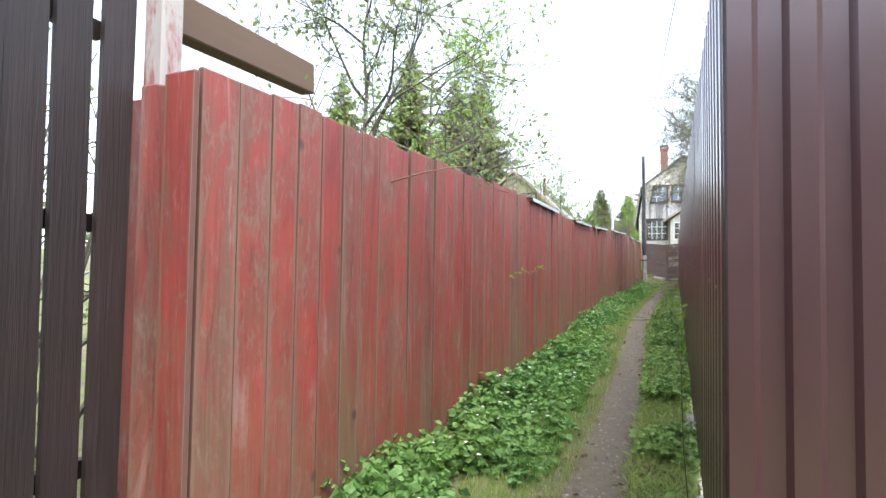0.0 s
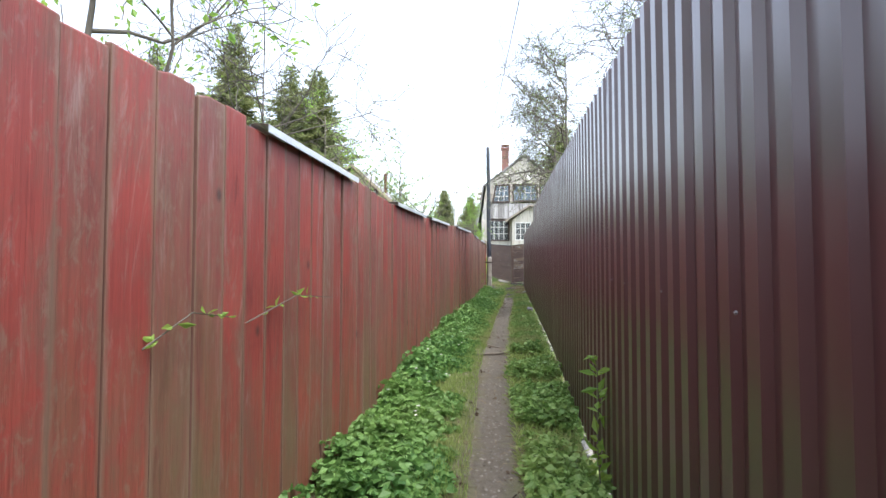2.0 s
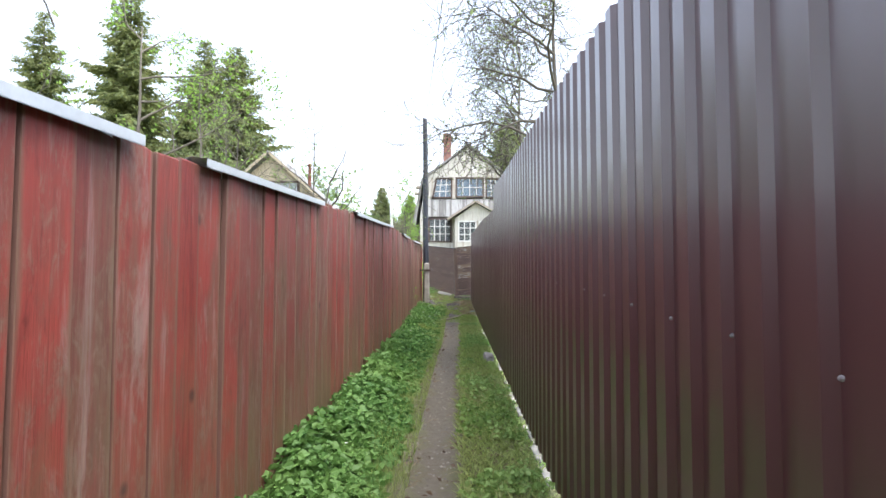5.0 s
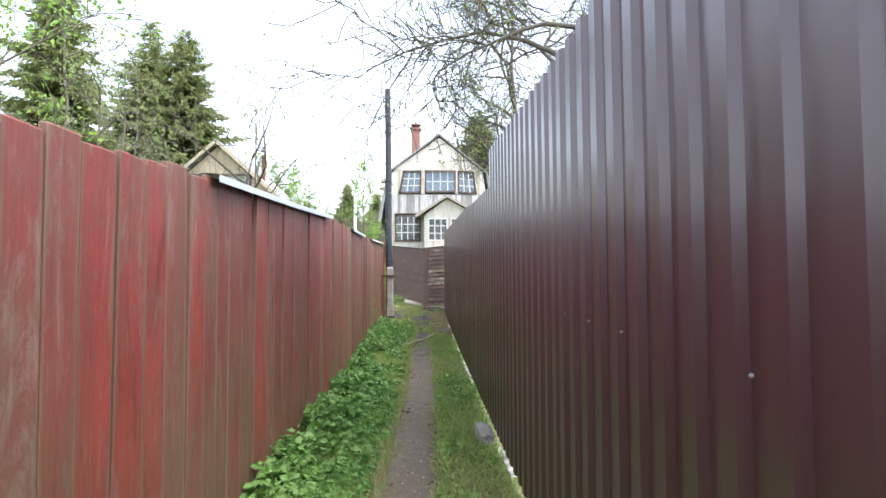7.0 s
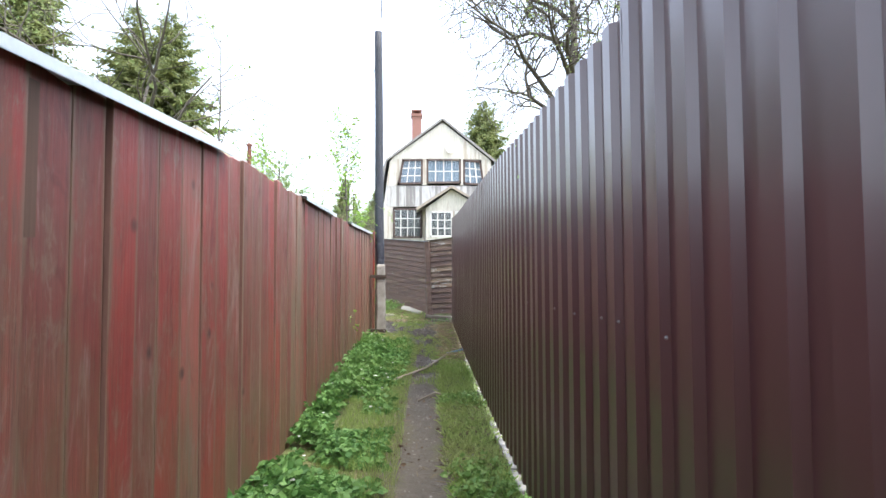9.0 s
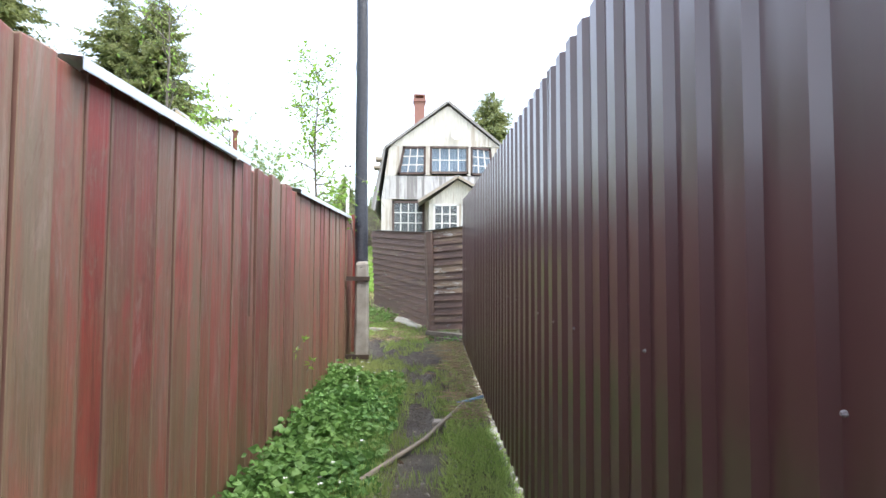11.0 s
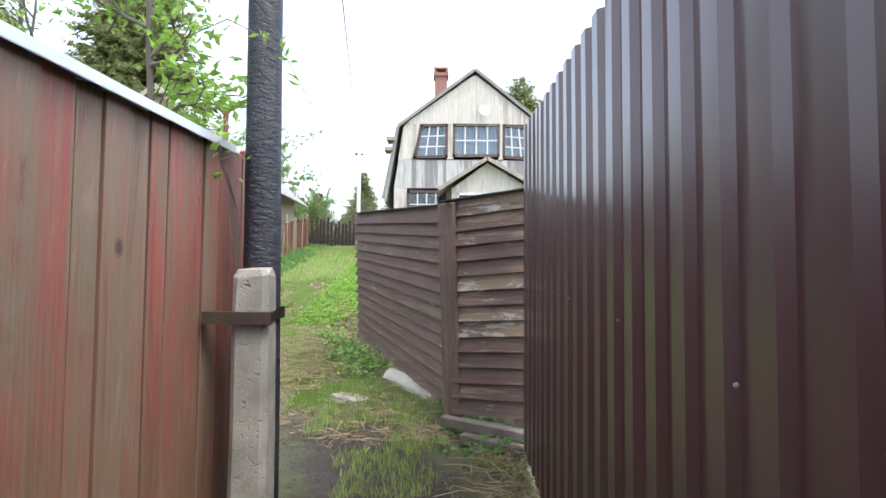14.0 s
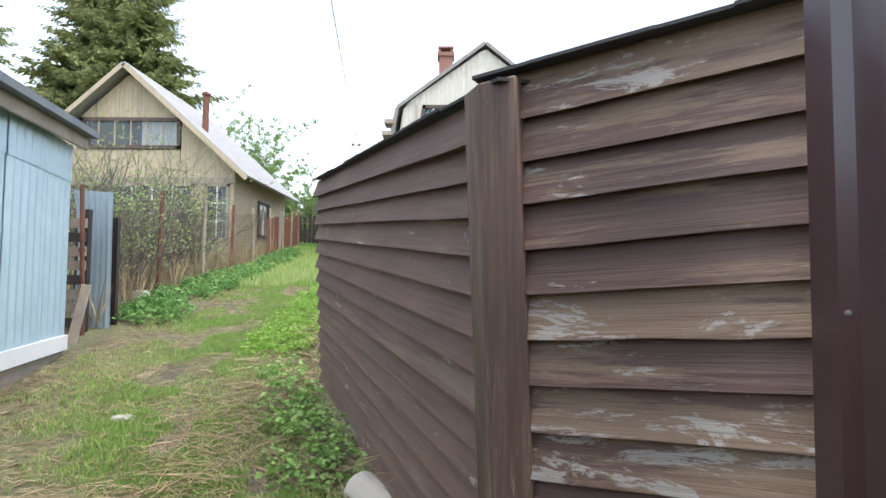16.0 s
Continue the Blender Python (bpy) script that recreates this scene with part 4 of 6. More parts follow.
tree("bare_apple_tree", 1.6, 9.6, 4.4, 23, "bare fruit tree with fine tangled twigs above the steel fence", APPLEBARK, DULL, 13, 1.7, 0.028, 0.9, 0.5, (11, 8, 4), 0.04, start=(1.6, 2.3, 3.0, 1.0, 0.2), lift=-0.01, wob=0.22)
tree("bare_apple_tree", 1.9, 16.6, 3.9, 24, "bare fruit tree with fine tangled twigs above the steel fence", APPLEBARK, DULL, 11, 1.4, 0.03, 0.7, 0.45, (8, 6, 4), 0.045, start=(2.6, 3.3, 4.0, 1.6), lift=-0.02, wob=0.22)


# ---- windows of the houses ----
def window(parent, outline, cols, rows, y, frame_mat, bar_mat, room, curtain=0.0, wide=0.07, label="", name="window", cloth=CURTAIN):
    """A window in a wall that faces local -y. outline: four corners (x, z), from the lower left anticlockwise as seen from outside."""
    a, b, c, d = [Vector((p[0], 0, p[1])) for p in outline]
    at = lambda u, v: (a.lerp(b, u)).lerp(d.lerp(c, u), v)
    w = new(name)
    w.parent = parent
    w.matrix_basis = Matrix.Translation((0, y, 0))
    if label:
        tagged(w, label)

    def bar(p, q, r, y0, y1):
        dirv = (q - p).normalized()
        n = Vector((-dirv.z, 0, dirv.x)) * r
        g = Geo()
        g.add([Vector((v.x, yy, v.z)) for yy in (y0, y1) for v in (p - n, q - n, q + n, p + n)], [(0, 1, 2, 3), (7, 6, 5, 4), (0, 4, 5, 1), (1, 5, 6, 2), (2, 6, 7, 3), (3, 7, 4, 0)])
        return g

    fr = Geo()
    for p, q in ((a, b), (b, c), (c, d), (d, a)):
        e = (q - p).normalized() * wide * 0.5
        g = bar(p - e, q + e, wide * 0.5, -0.05, 0.03)
        fr.add(g.v, g.f)
    part("window_frame", fr, frame_mat, w)
    for i in range(1, cols):
        g = bar(at(i / cols, 0), at(i / cols, 1), 0.022, -0.02, 0.02)
        part("glazing_bar", g, bar_mat, w)
    for j in range(1, rows):
        g = bar(at(0, j / rows), at(1, j / rows), 0.018, -0.018, 0.018)
        part("glazing_bar", g, bar_mat, w)
    for i in range(cols):
        g = Geo()
        vs = [at(i / cols, 0), at((i + 1) / cols, 0), at((i + 1) / cols, 1), at(i / cols, 1)]
        g.add([Vector((v.x, 0.012, v.z)) for v in vs] + [Vector((v.x, 0.016, v.z)) for v in vs], [(0, 1, 2, 3), (7, 6, 5, 4)])
        pane = part("pane", g, GLASS, w)
        pane.visible_shadow = False
    back = Geo()
    back.add([Vector((v.x, 0.5, v.z)) for v in (a, b, c, d)], [(0, 1, 2, 3)])
    back.add([Vector((v.x, yy, v.z)) for yy in (0.03, 0.5) for v in (a, b, c, d)], [(i, (i + 1) % 4, (i + 1) % 4 + 4, i + 4) for i in range(4)])
    part("reveal", back, room, w)
    if curtain > 0:
        g, n = Geo(), 28
        for i in range(n):
            u0, u1 = 1 - curtain + curtain * i / n, 1 - curtain + curtain * (i + 1) / n
            p, q, s, t = at(u0, 0.02), at(u1, 0.02), at(u1, 0.98), at(u0, 0.98)
            yo = (0.10 + 0.02 * (i % 2), 0.10 + 0.02 * ((i + 1) % 2))
            g.add([(p.x, yo[0], p.z), (q.x, yo[1], q.z), (s.x, yo[1], s.z), (t.x, yo[0], t.z)], [(0, 1, 2, 3)])
        part("curtain", g, cloth, w, "thin white curtain")
    return w


def board_wall(parent, outline, y, mat, width, name="wall_board", gap=0.006, thick=0.022):
    """Upright boards that fill an outline (x, z), each a piece of its own, facing local -y."""
    xs = [p[0] for p in outline]
    x = min(xs)

    def span(xx):
        zs = []
        for (x0, z0), (x1, z1) in zip(outline, outline[1:] + outline[:1]):
            if (x0 - xx) * (x1 - xx) < 0:
                zs.append(z0 + (z1 - z0) * (xx - x0) / (x1 - x0))
        return (min(zs), max(zs)) if len(zs) > 1 else None

    while x < max(xs) - 0.01:
        w = min(width, max(xs) - x)
        lo, hi = span(x + 0.004), span(x + w - 0.004)
        if lo and hi:
            g = Geo()
            dy = uni(0, 0.006)
            poly = [(x + gap / 2, lo[0]), (x + w - gap / 2, hi[0]), (x + w - gap / 2, hi[1]), (x + gap / 2, lo[1])]
            g.prism(poly, thick, Matrix.Translation((0, y - thick - dy, 0)))
            part(name, g, mat, parent)
        x += w


def slab(geo, p, q, y0, y1, t):
    """A roof slope between the points p and q (x, z) that runs from y0 to y1."""
    p, q = Vector((p[0], 0, p[1])), Vector((q[0], 0, q[1]))
    d = (q - p).normalized()
    n = Vector((-d.z, 0, d.x)) * t
    if n.z < 0:
        n = -n
    geo.add([Vector((v.x, y, v.z)) for y in (y0, y1) for v in (p, q, q + n, p + n)], [(0, 1, 2, 3), (7, 6, 5, 4), (0, 4, 5, 1), (1, 5, 6, 2), (2, 6, 7, 3), (3, 7, 4, 0)])


# ---- old two-storey dacha with a gambrel roof ----
def gambrel_house():
    h = tagged(empty("gambrel_house", 1.15, 39.3, 0), "old cream wooden dacha with gambrel roof and peeling grey boards", "house")
    L = 8.0
    out = [(-2.62, 2.0), (2.62, 2.0), (2.72, 4.6), (2.38, 7.0), (0.1, 8.92), (-2.38, 7.0), (-2.72, 4.6)]
    part("wall", Geo().prism(out, L - 0.6, Matrix.Translation((0, 0.6, 0))), CREAM, h)
    for x0, x1 in ((-2.68, -2.60), (2.60, 2.68)):
        part("wall_end", Geo().box(x0, x1, 0.0, 0.6, 2.0, 4.9), CREAM, h)
    board_wall(h, [(-0.86, 2.0), (2.66, 2.0), (2.66, 4.84), (-0.86, 4.84)], 0, CREAM, 0.15)
    win1 = [(-1.95, 5.92), (-0.88, 5.95), (-0.88, 7.05), (-1.75, 7.02)]
    win2 = [(-0.62, 5.98), (0.92, 6.0), (0.92, 7.06), (-0.62, 7.06)]
    win3 = [(1.10, 5.95), (2.02, 5.90), (1.87, 6.98), (1.10, 7.05)]
    board_wall(h, [(-2.33, 7.1), (2.33, 7.1), (0.1, 8.86)], 0, CREAM, 0.155)
    board_wall(h, [(-2.68, 4.85), (2.68, 4.85), (2.55, 5.84), (-2.55, 5.84)], 0, GREYBOARD, 0.15)
    board_wall(h, [(-2.54, 5.85), (-2.02, 5.85), (-1.80, 7.09), (-2.37, 7.09)], 0, CREAM, 0.15)
    board_wall(h, [(2.08, 5.85), (2.54, 5.85), (2.37, 7.09), (1.93, 7.09)], 0, CREAM, 0.15)
    board_wall(h, [(-2.6, 2.0), (-2.22, 2.0), (-2.22, 4.84), (-2.68, 4.84)], 0, CREAM, 0.15)
    board_wall(h, [(-2.2, 2.0), (-0.8, 2.0), (-0.8, 3.38), (-2.2, 3.38)], 0, CREAM, 0.15)
    for x, r in ((-0.75, 0.12), (1.01, 0.08)):
        part("mullion_post", Geo().box(x - r, x + r, -0.06, 0.0, 5.86, 7.1), CREAM, h)
    for o, c in ((win1, 3), (win2, 4), (win3, 3)):
        window(h, o, c, 3 if c == 3 else 2, -0.03, TRIM, WHITE, INSIDE, 1.0, 0.09, "brown-framed window with white glazing bars and curtains")
    window(h, [(-2.18, 3.42), (-0.92, 3.42), (-0.92, 4.72), (-2.18, 4.72)], 4, 3, -0.03, TRIM, WHITE, INSIDE, 0.0, 0.09, "small-paned veranda window")
    roof = Geo()
    ridge, kl, kr = (0.1, 9.0), (-2.52, 7.02), (2.55, 7.02)
    for p, q in ((ridge, kl), (kl, (-2.95, 4.35)), (ridge, kr), (kr, (2.95, 4.35))):
        slab(roof, p, q, -0.12, L + 0.3, 0.06)
    part("roof", roof, SLATE, h, "grey slate-sheet gambrel roof")
    verge = Geo()
    for p, q in ((ridge, kl), (kl, (-3.0, 4.5)), (ridge, kr), (kr, (3.0, 4.5))):
        slab(verge, (p[0], p[1] - 0.06), (q[0], q[1] - 0.06), -0.145, -0.12, 0.10)
    part("verge_board", verge, GREYBOARD, h)
    for z, x in ((6.45, -2.75), (6.1, -2.82)):
        part("purlin_end", Geo().box(x - 0.18, x + 0.1, -0.3, 0.3, z, z + 0.12), OLDWOOD, h)
    ch = part("chimney", Geo().box(-1.35, -0.83, 4.2, 4.75, 7.5, 10.45), BRICK, h, "red brick chimney", bevel=0.01)
    part("chimney_cap", Geo().box(-1.41, -0.77, 4.14, 4.81, 10.35, 10.5).box(-1.38, -0.8, 4.17, 4.78, 10.66, 10.72).box(-1.36, -1.28, 4.2, 4.28, 10.5, 10.67).box(-0.9, -0.82, 4.2, 4.28, 10.5, 10.67).box(-1.36, -1.28, 4.67, 4.75, 10.5, 10.67).box(-0.9, -0.82, 4.67, 4.75, 10.5, 10.67), BRICK, ch)
    # porch with its own gable
    px, py = 0.28, -1.6
    part("porch_wall", Geo().prism([(px - 1.0, 2.0), (px + 1.55, 2.0), (px + 1.55, 4.62), (px + 0.1, 5.45), (px - 1.0, 4.62)], 1.0, Matrix.Translation((0, py + 0.55, 0))), CREAM, h)
    for x0, x1 in ((px - 1.0, px - 0.84), (px + 0.15, px + 0.27), (px + 1.44, px + 1.55)):
        part("porch_post", Geo().box(x0, x1, py - 0.01, py + 0.6, 2.0, 4.62), CREAM, h)
    board_wall(h, [(px - 0.98, 2.0), (px + 1.5, 2.0), (px + 1.5, 3.31), (px - 0.98, 3.31)], py, CREAM, 0.12)
    board_wall(h, [(px - 0.98, 4.45), (px + 1.5, 4.45), (px + 1.5, 4.6), (px + 0.12, 5.42), (px - 0.98, 4.6)], py, CREAM, 0.12)
    window(h, [(px - 0.8, 3.35), (px + 0.12, 3.35), (px + 0.12, 4.42), (px - 0.8, 4.42)], 3, 3, py - 0.02, WHITE, WHITE, INSIDE, 0.0, 0.07, "white-framed porch window")
    window(h, [(px + 0.3, 3.35), (px + 1.4, 3.35), (px + 1.4, 4.42), (px + 0.3, 4.42)], 3, 3, py - 0.02, WHITE, WHITE, INSIDE, 0.0, 0.07, "white-framed porch window")
    pr = Geo()
    slab(pr, (px + 0.1, 5.52), (px - 1.4, 4.55), py - 0.3, 0.0, 0.05)
    slab(pr, (px + 0.1, 5.52), (px + 1.8, 4.55), py - 0.3, 0.0, 0.05)
    part("porch_roof", pr, SLATE, h)
    pv = Geo()
    slab(pv, (px + 0.1, 5.44), (px - 1.4, 4.47), py - 0.33, py - 0.305, 0.10)
    slab(pv, (px + 0.1, 5.44), (px + 1.8, 4.47), py - 0.33, py - 0.305, 0.10)
    part("porch_verge", pv, OLDWOOD, h)
    dish = Geo()
    n = 18
    rings = [(0.0, 0.0), (0.11, 0.015), (0.19, 0.05)]
    vs = [(0, 0, 0)] + [(rr * math.cos(6.283 * k / n), -dd, rr * math.sin(6.283 * k / n)) for rr, dd in rings[1:] for k in range(n)]
    fs = [(0, 1 + k, 1 + (k + 1) % n) for k in range(n)] + [(1 + k, 1 + n + k, 1 + n + (k + 1) % n, 1 + (k + 1) % n) for k in range(n)]
    dish.add(vs, fs).add([(v[0], v[1] + 0.006, v[2]) for v in vs], [f[::-1] for f in fs])
    dish.tube([(0, 0.01, 0), (0, 0.2, -0.05)], [0.015, 0.015], 5)
    d = part("satellite_dish", dish, DISH, h, "white satellite dish", smooth=True, m=pose(0.4, -0.24, 7.52, -8, 0, 20))
    return h


gambrel_house()


# ---- ochre house with a steep gable ----
def gable_house():
    h = tagged(empty("ochre_gable_house", -10.85, 41.5, 0), "ochre weatherboarded summer house with a steep grey slate gable roof", "house")
    L, W = 6.0, 3.7
    out = [(-W, 1.6), (W, 1.6), (W, 5.6), (0, 8.85), (-W, 5.6)]
    part("wall", Geo().prism(out, L - 0.6, Matrix.Translation((0, 0.6, 0))), OCHRE, h)
    for x0, x1 in ((-W, -W + 0.06), (W - 0.06, W)):
        part("wall_end", Geo().box(x0, x1, 0.0, 0.6, 1.6, 5.6), OCHRE, h)
    board_wall(h, [(-W, 1.6), (W, 1.6), (W, 3.05), (-W, 3.05)], 0, OCHRE, 0.15)
    for x0, x1 in ((-W, -2.64), (2.34, 2.71), (3.54, W)):
        board_wall(h, [(x0, 3.05), (x1, 3.05), (x1, 5.06), (x0, 5.06)], 0, OCHRE, 0.15)
    board_wall(h, [(-1.68, 7.26), (1.68, 7.26), (0, 8.8)], 0, OCHRE, 0.15)
    board_wall(h, [(-W, 5.2), (-1.75, 5.2), (-1.75, 7.25), (-W, 5.62)], 0, OCHRE, 0.15)
    board_wall(h, [(1.84, 5.2), (W, 5.2), (W, 5.62), (1.84, 7.2)], 0, OCHRE, 0.15)
    board_wall(h, [(-1.73, 5.2), (1.82, 5.2), (1.82, 6.16), (-1.73, 6.16)], 0, OCHRE, 0.15)
    window(h, [(-1.56, 6.24), (1.76, 6.24), (1.76, 7.20), (-1.56, 7.20)], 6, 1, -0.03, TRIM, OCHRE, INSIDE, 0.40, 0.12, "wide six-pane attic window, curtained at one end", cloth=LINEN)
    part("floor_beam", Geo().box(-W - 0.05, W + 0.05, -0.08, 0.0, 4.99, 5.2), OLDWOOD, h)
    window(h, [(2.75, 3.1), (3.5, 3.1), (3.5, 4.95), (2.75, 4.95)], 2, 3, -0.03, OLDWOOD, WHITE, INSIDE, 0.3, 0.1, "tall veranda window")
    window(h, [(-2.6, 3.1), (2.3, 3.1), (2.3, 4.95), (-2.6, 4.95)], 7, 2, -0.03, OLDWOOD, WHITE, INSIDE, 0.0, 0.1, "long glazed veranda front")
    side = new("side_window")
    side.parent = h
    side.matrix_basis = pose(W + 0.02, 3.0, 0, 0, 0, 90)
    window(side, [(-0.6, 3.4), (0.6, 3.4), (0.6, 4.7), (-0.6, 4.7)], 2, 1, 0, TRIM, WHITE, INSIDE, 0.0, 0.1)
    roof = Geo()
    slab(roof, (0, 9.02), (4.25, 5.17), -0.45, L + 0.4, 0.07)
    slab(roof, (0, 9.02), (-4.25, 5.17), -0.45, L + 0.4, 0.07)
    part("roof", roof, SLATE, h, "weathered grey slate-sheet roof")
    v = Geo()
    slab(v, (0, 8.88), (4.22, 5.05), -0.48, -0.455, 0.15)
    slab(v, (0, 8.88), (-4.22, 5.05), -0.48, -0.455, 0.15)
    part("verge_board", v, OCHRE, h)
    fl = part("stove_pipe", Geo().tube([(2.2, 1.0, 6.4), (2.2, 1.0, 8.4)], [0.11, 0.11], 10), RUST, h, "rusty stove pipe")
    part("pipe_cowl", Geo().tube([(2.2, 1.0, 8.4), (2.2, 1.0, 8.46), (2.2, 1.0, 8.56)], [0.17, 0.17, 0.02], 10), RUST, fl)
    return h


gable_house()


# ---- blue tin shed and clutter beside the grassy track ----
def tin_shed():
    L, n = 2.4, 4
    ux, uy = 0.27, -0.963
    h = tagged(empty("tin_shed", -3.43 + ux * L, 27.90 + uy * L, 1.2, math.degrees(math.atan2(-uy, -ux))), "pale blue sheet-metal shed with a low grey roof and white base", "shed")
    for k in range(n):
        x0, x1 = L * k / n, L * (k + 1) / n
        g, m = Geo(), 20
        for z0, z1, off in ((0.12, 1.55, 0.0), (1.53, 1.86, 0.008)):
            vs = [(x0 + (x1 - x0 + 0.02) * i / m, -0.01 - off + 0.006 * math.sin(i * 1.57) + (0.012 if k % 2 else 0), z) for z in (z0, z1) for i in range(m + 1)]
            g.add(vs, [(i, i + 1, m + 2 + i, m + 1 + i) for i in range(m)])
            g.add([(v[0], v[1] + 0.002, v[2]) for v in vs], [(m + 1 + i, m + 2 + i, i + 1, i) for i in range(m)])
        part("tin_sheet", g, BLUETIN, h)
    part("base_strip", Geo().box(-0.02, L + 0.01, -0.03, 0.1, 0.0, 0.13), DISH, h, "white painted base strip")
    part("shed_wall", Geo().box(0.0, L, 0.012, 2.2, -0.45, 1.86), OLDWOOD, h)
    part("roof", Geo().box(-0.2, L + 0.14, -0.14, 2.5, 1.86, 1.92, pose(0, 0, 0, 2, -2.2, 0)), DARKROOF, h, "low blue-black roof")
    part("fascia", Geo().box(-0.2, L + 0.12, -0.12, -0.095, 1.74, 1.855, pose(0, 0, 0, 0, -2.2, 0)), OLDWOOD, h, bevel=0.004)
    return h


tin_shed()


def leaning_tin():
    h = tagged(empty("leaning_tin_sheet", -3.88, 28.95, 1.28, -14), "bent pale corrugated metal sheet leaning by the garden fence", "metal sheet")
    g, m, k = Geo(), 30, 8
    vs = []
    for j in range(k + 1):
        for i in range(m + 1):
            u, w = i / m, j / k
            vs.append((-0.27 + 0.54 * u + 0.06 * w * (u - 0.5), 0.012 * math.sin(u * 40) + 0.12 * math.sin(w * 2.6) * (1 - u) - 0.05 * w, 1.55 * w - 0.06 * u * w))
    fs = [(j * (m + 1) + i, j * (m + 1) + i + 1, (j + 1) * (m + 1) + i + 1, (j + 1) * (m + 1) + i) for j in range(k) for i in range(m)]
    g.add(vs, fs).add([(a, b + 0.002, c) for a, b, c in vs], [f[::-1] for f in fs])
    part("sheet", g, BLUETIN, h, smooth=True)


leaning_tin()
tagged(part("rusty_pipe_post", Geo().tube([(0, 0, -0.2), (0, 0, 1.55)], [0.022, 0.022], 8).tube([(0, 0, 0.85), (0, 0, 0.89)], [0.034, 0.034], 8), RUST, m=pose(-3.72, 28.6, 1.26, 2, -1, 0)), "rusty iron pipe post standing by the shed", "post")
tagged(part("leaning_plank", Geo().box(-0.045, 0.045, -0.012, 0.012, 0, 0.62), OLDWOOD, bevel=0.003, m=pose(-3.60, 28.25, 1.17, -8, 8, 10)), "grey weathered plank leaning on the shed", "plank")


def crate_stack():
    h = tagged(empty("wood_rack", -4.05, 28.75, 1.22, -10), "dark slatted rack of old timber beside the shed", "rack")
    for k in range(8):
        part("slat", Geo().box(-0.22, 0.28, -0.03, 0.0, 0.1 + k * 0.15, 0.2 + k * 0.15), OLDWOOD if k % 3 else DARKWOOD, h)
    for x in (-0.22, 0.24):
        part("upright", Geo().box(x, x + 0.05, 0.0, 0.05, -0.1, 1.35), DARKWOOD, h)
    part("back", Geo().box(-0.25, 0.3, 0.4, 0.44, -0.1, 1.3), DARKWOOD, h)


crate_stack()

FEN_Y = [28.9, 30.5, 34.3, 39, 46, 52]
FEN_X = [-3.75, -4.15, -4.6, -5.1, -6.0, -6.6]


def wire_fence():
    f = tagged(empty("wire_garden_fence", -4.1, 30, 0), "old wire-mesh garden fence on crooked posts with rusty sheets", "fence", kind="structure")
    inv = Matrix.Translation((4.1, -30, 0))
    y = 29.0
    while y < 46:
        x = bend(y, FEN_Y, FEN_X)
        z = ground_z(x, y, False)
        part("post", Geo().tube([(x, y, z - 0.2), (x + uni(-.05, .05), y, z + uni(1.35, 1.6))], [0.035, 0.03], 7), OLDWOOD if rng.random() < 0.6 else RUST, f, m=inv)
        y += 2.0
    g = Geo()
    for y0 in np.arange(29.0, 38.6, 0.075):
        for s in (-1, 1):
            y1 = y0 + s * 0.62
            if 28.9 < y1 < 38.7:
                p, q = [(bend(v, FEN_Y, FEN_X), v, bend(v, G_Y, G_Z) + hz) for v, hz in ((y0, 0.05), (y1, 1.3))]
                g.tube([p, q], [0.0022, 0.0022], 3, caps=False)
    part("mesh", g, IRON, f, m=inv)
    y = 38.6
    while y < 45.5:
        b = y + uni(0.7, 1.0)
        n, gg = 14, Geo()
        vs = []
        hh = uni(1.15, 1.45)
        for hz in (0.02, hh):
            for i in range(n + 1):
                v = y + (b - y) * i / n
                vs.append((bend(v, FEN_Y, FEN_X) + 0.012 * math.sin(i * 1.7), v, bend(v, G_Y, G_Z) + hz))
        gg.add(vs, [(i, i + 1, n + 2 + i, n + 1 + i) for i in range(n)]).add([(a - 0.003, c, d) for a, c, d in vs], [(n + 1 + i, n + 2 + i, i + 1, i) for i in range(n)])
        part("rusty_sheet", gg, RUST if rng.random() < 0.7 else OLDWOOD, f, m=inv)
        y = b + 0.02
    return f


wire_fence()


def far_gate():
    f = tagged(empty("dark_picket_gate", -5.8, 47.5, ground_z(-5.8, 47.5, False)), "dark picket fence across the far end of the track", "fence", kind="structure")
    for k in range(16):
        part("picket", Geo().box(-0.05, 0.05, 0, 0.03, 0, uni(1.3, 1.6), pose(-1.2 + k * 0.17, 0.1 * k, 0, 0, uni(-2, 2), 0)), DARKWOOD, f)
    for z in (0.4, 1.1):
        part("rail", Geo().box(-1.3, 1.5, 0.04, 0.09, z, z + 0.06, pose(0, 0, 0, 0, 0, 30)), DARKWOOD, f)


far_gate()


def far_pole():
    z = ground_z(-3.9, 47, False)
    h = tagged(empty("concrete_utility_pole", -3.9, 47, z), "pale concrete utility pole carrying insulators", "utility pole")
    part("pole", Geo().tube([(0, 0, -0.3), (0, 0, 5.1)], [0.11, 0.085], 8), DISH, h)
    part("crossarm", Geo().box(-0.2, 0.2, -0.04, 0.04, 4.55, 4.63), IRON, h)
    for x in (-0.16, 0.16):
        part("insulator", Geo().tube([(x, 0, 4.62), (x, 0, 4.7), (x, 0, 4.78), (x, 0, 4.82)], [0.03, 0.055, 0.05, 0.02], 8), DISH, h)


far_pole()


# ---- verges: herbs, grass, flowers, straw ----
gen = np.random.default_rng(5)


def gz(x, y):
    return np.array([ground_z(float(a), float(b)) for a, b in zip(x, y)])


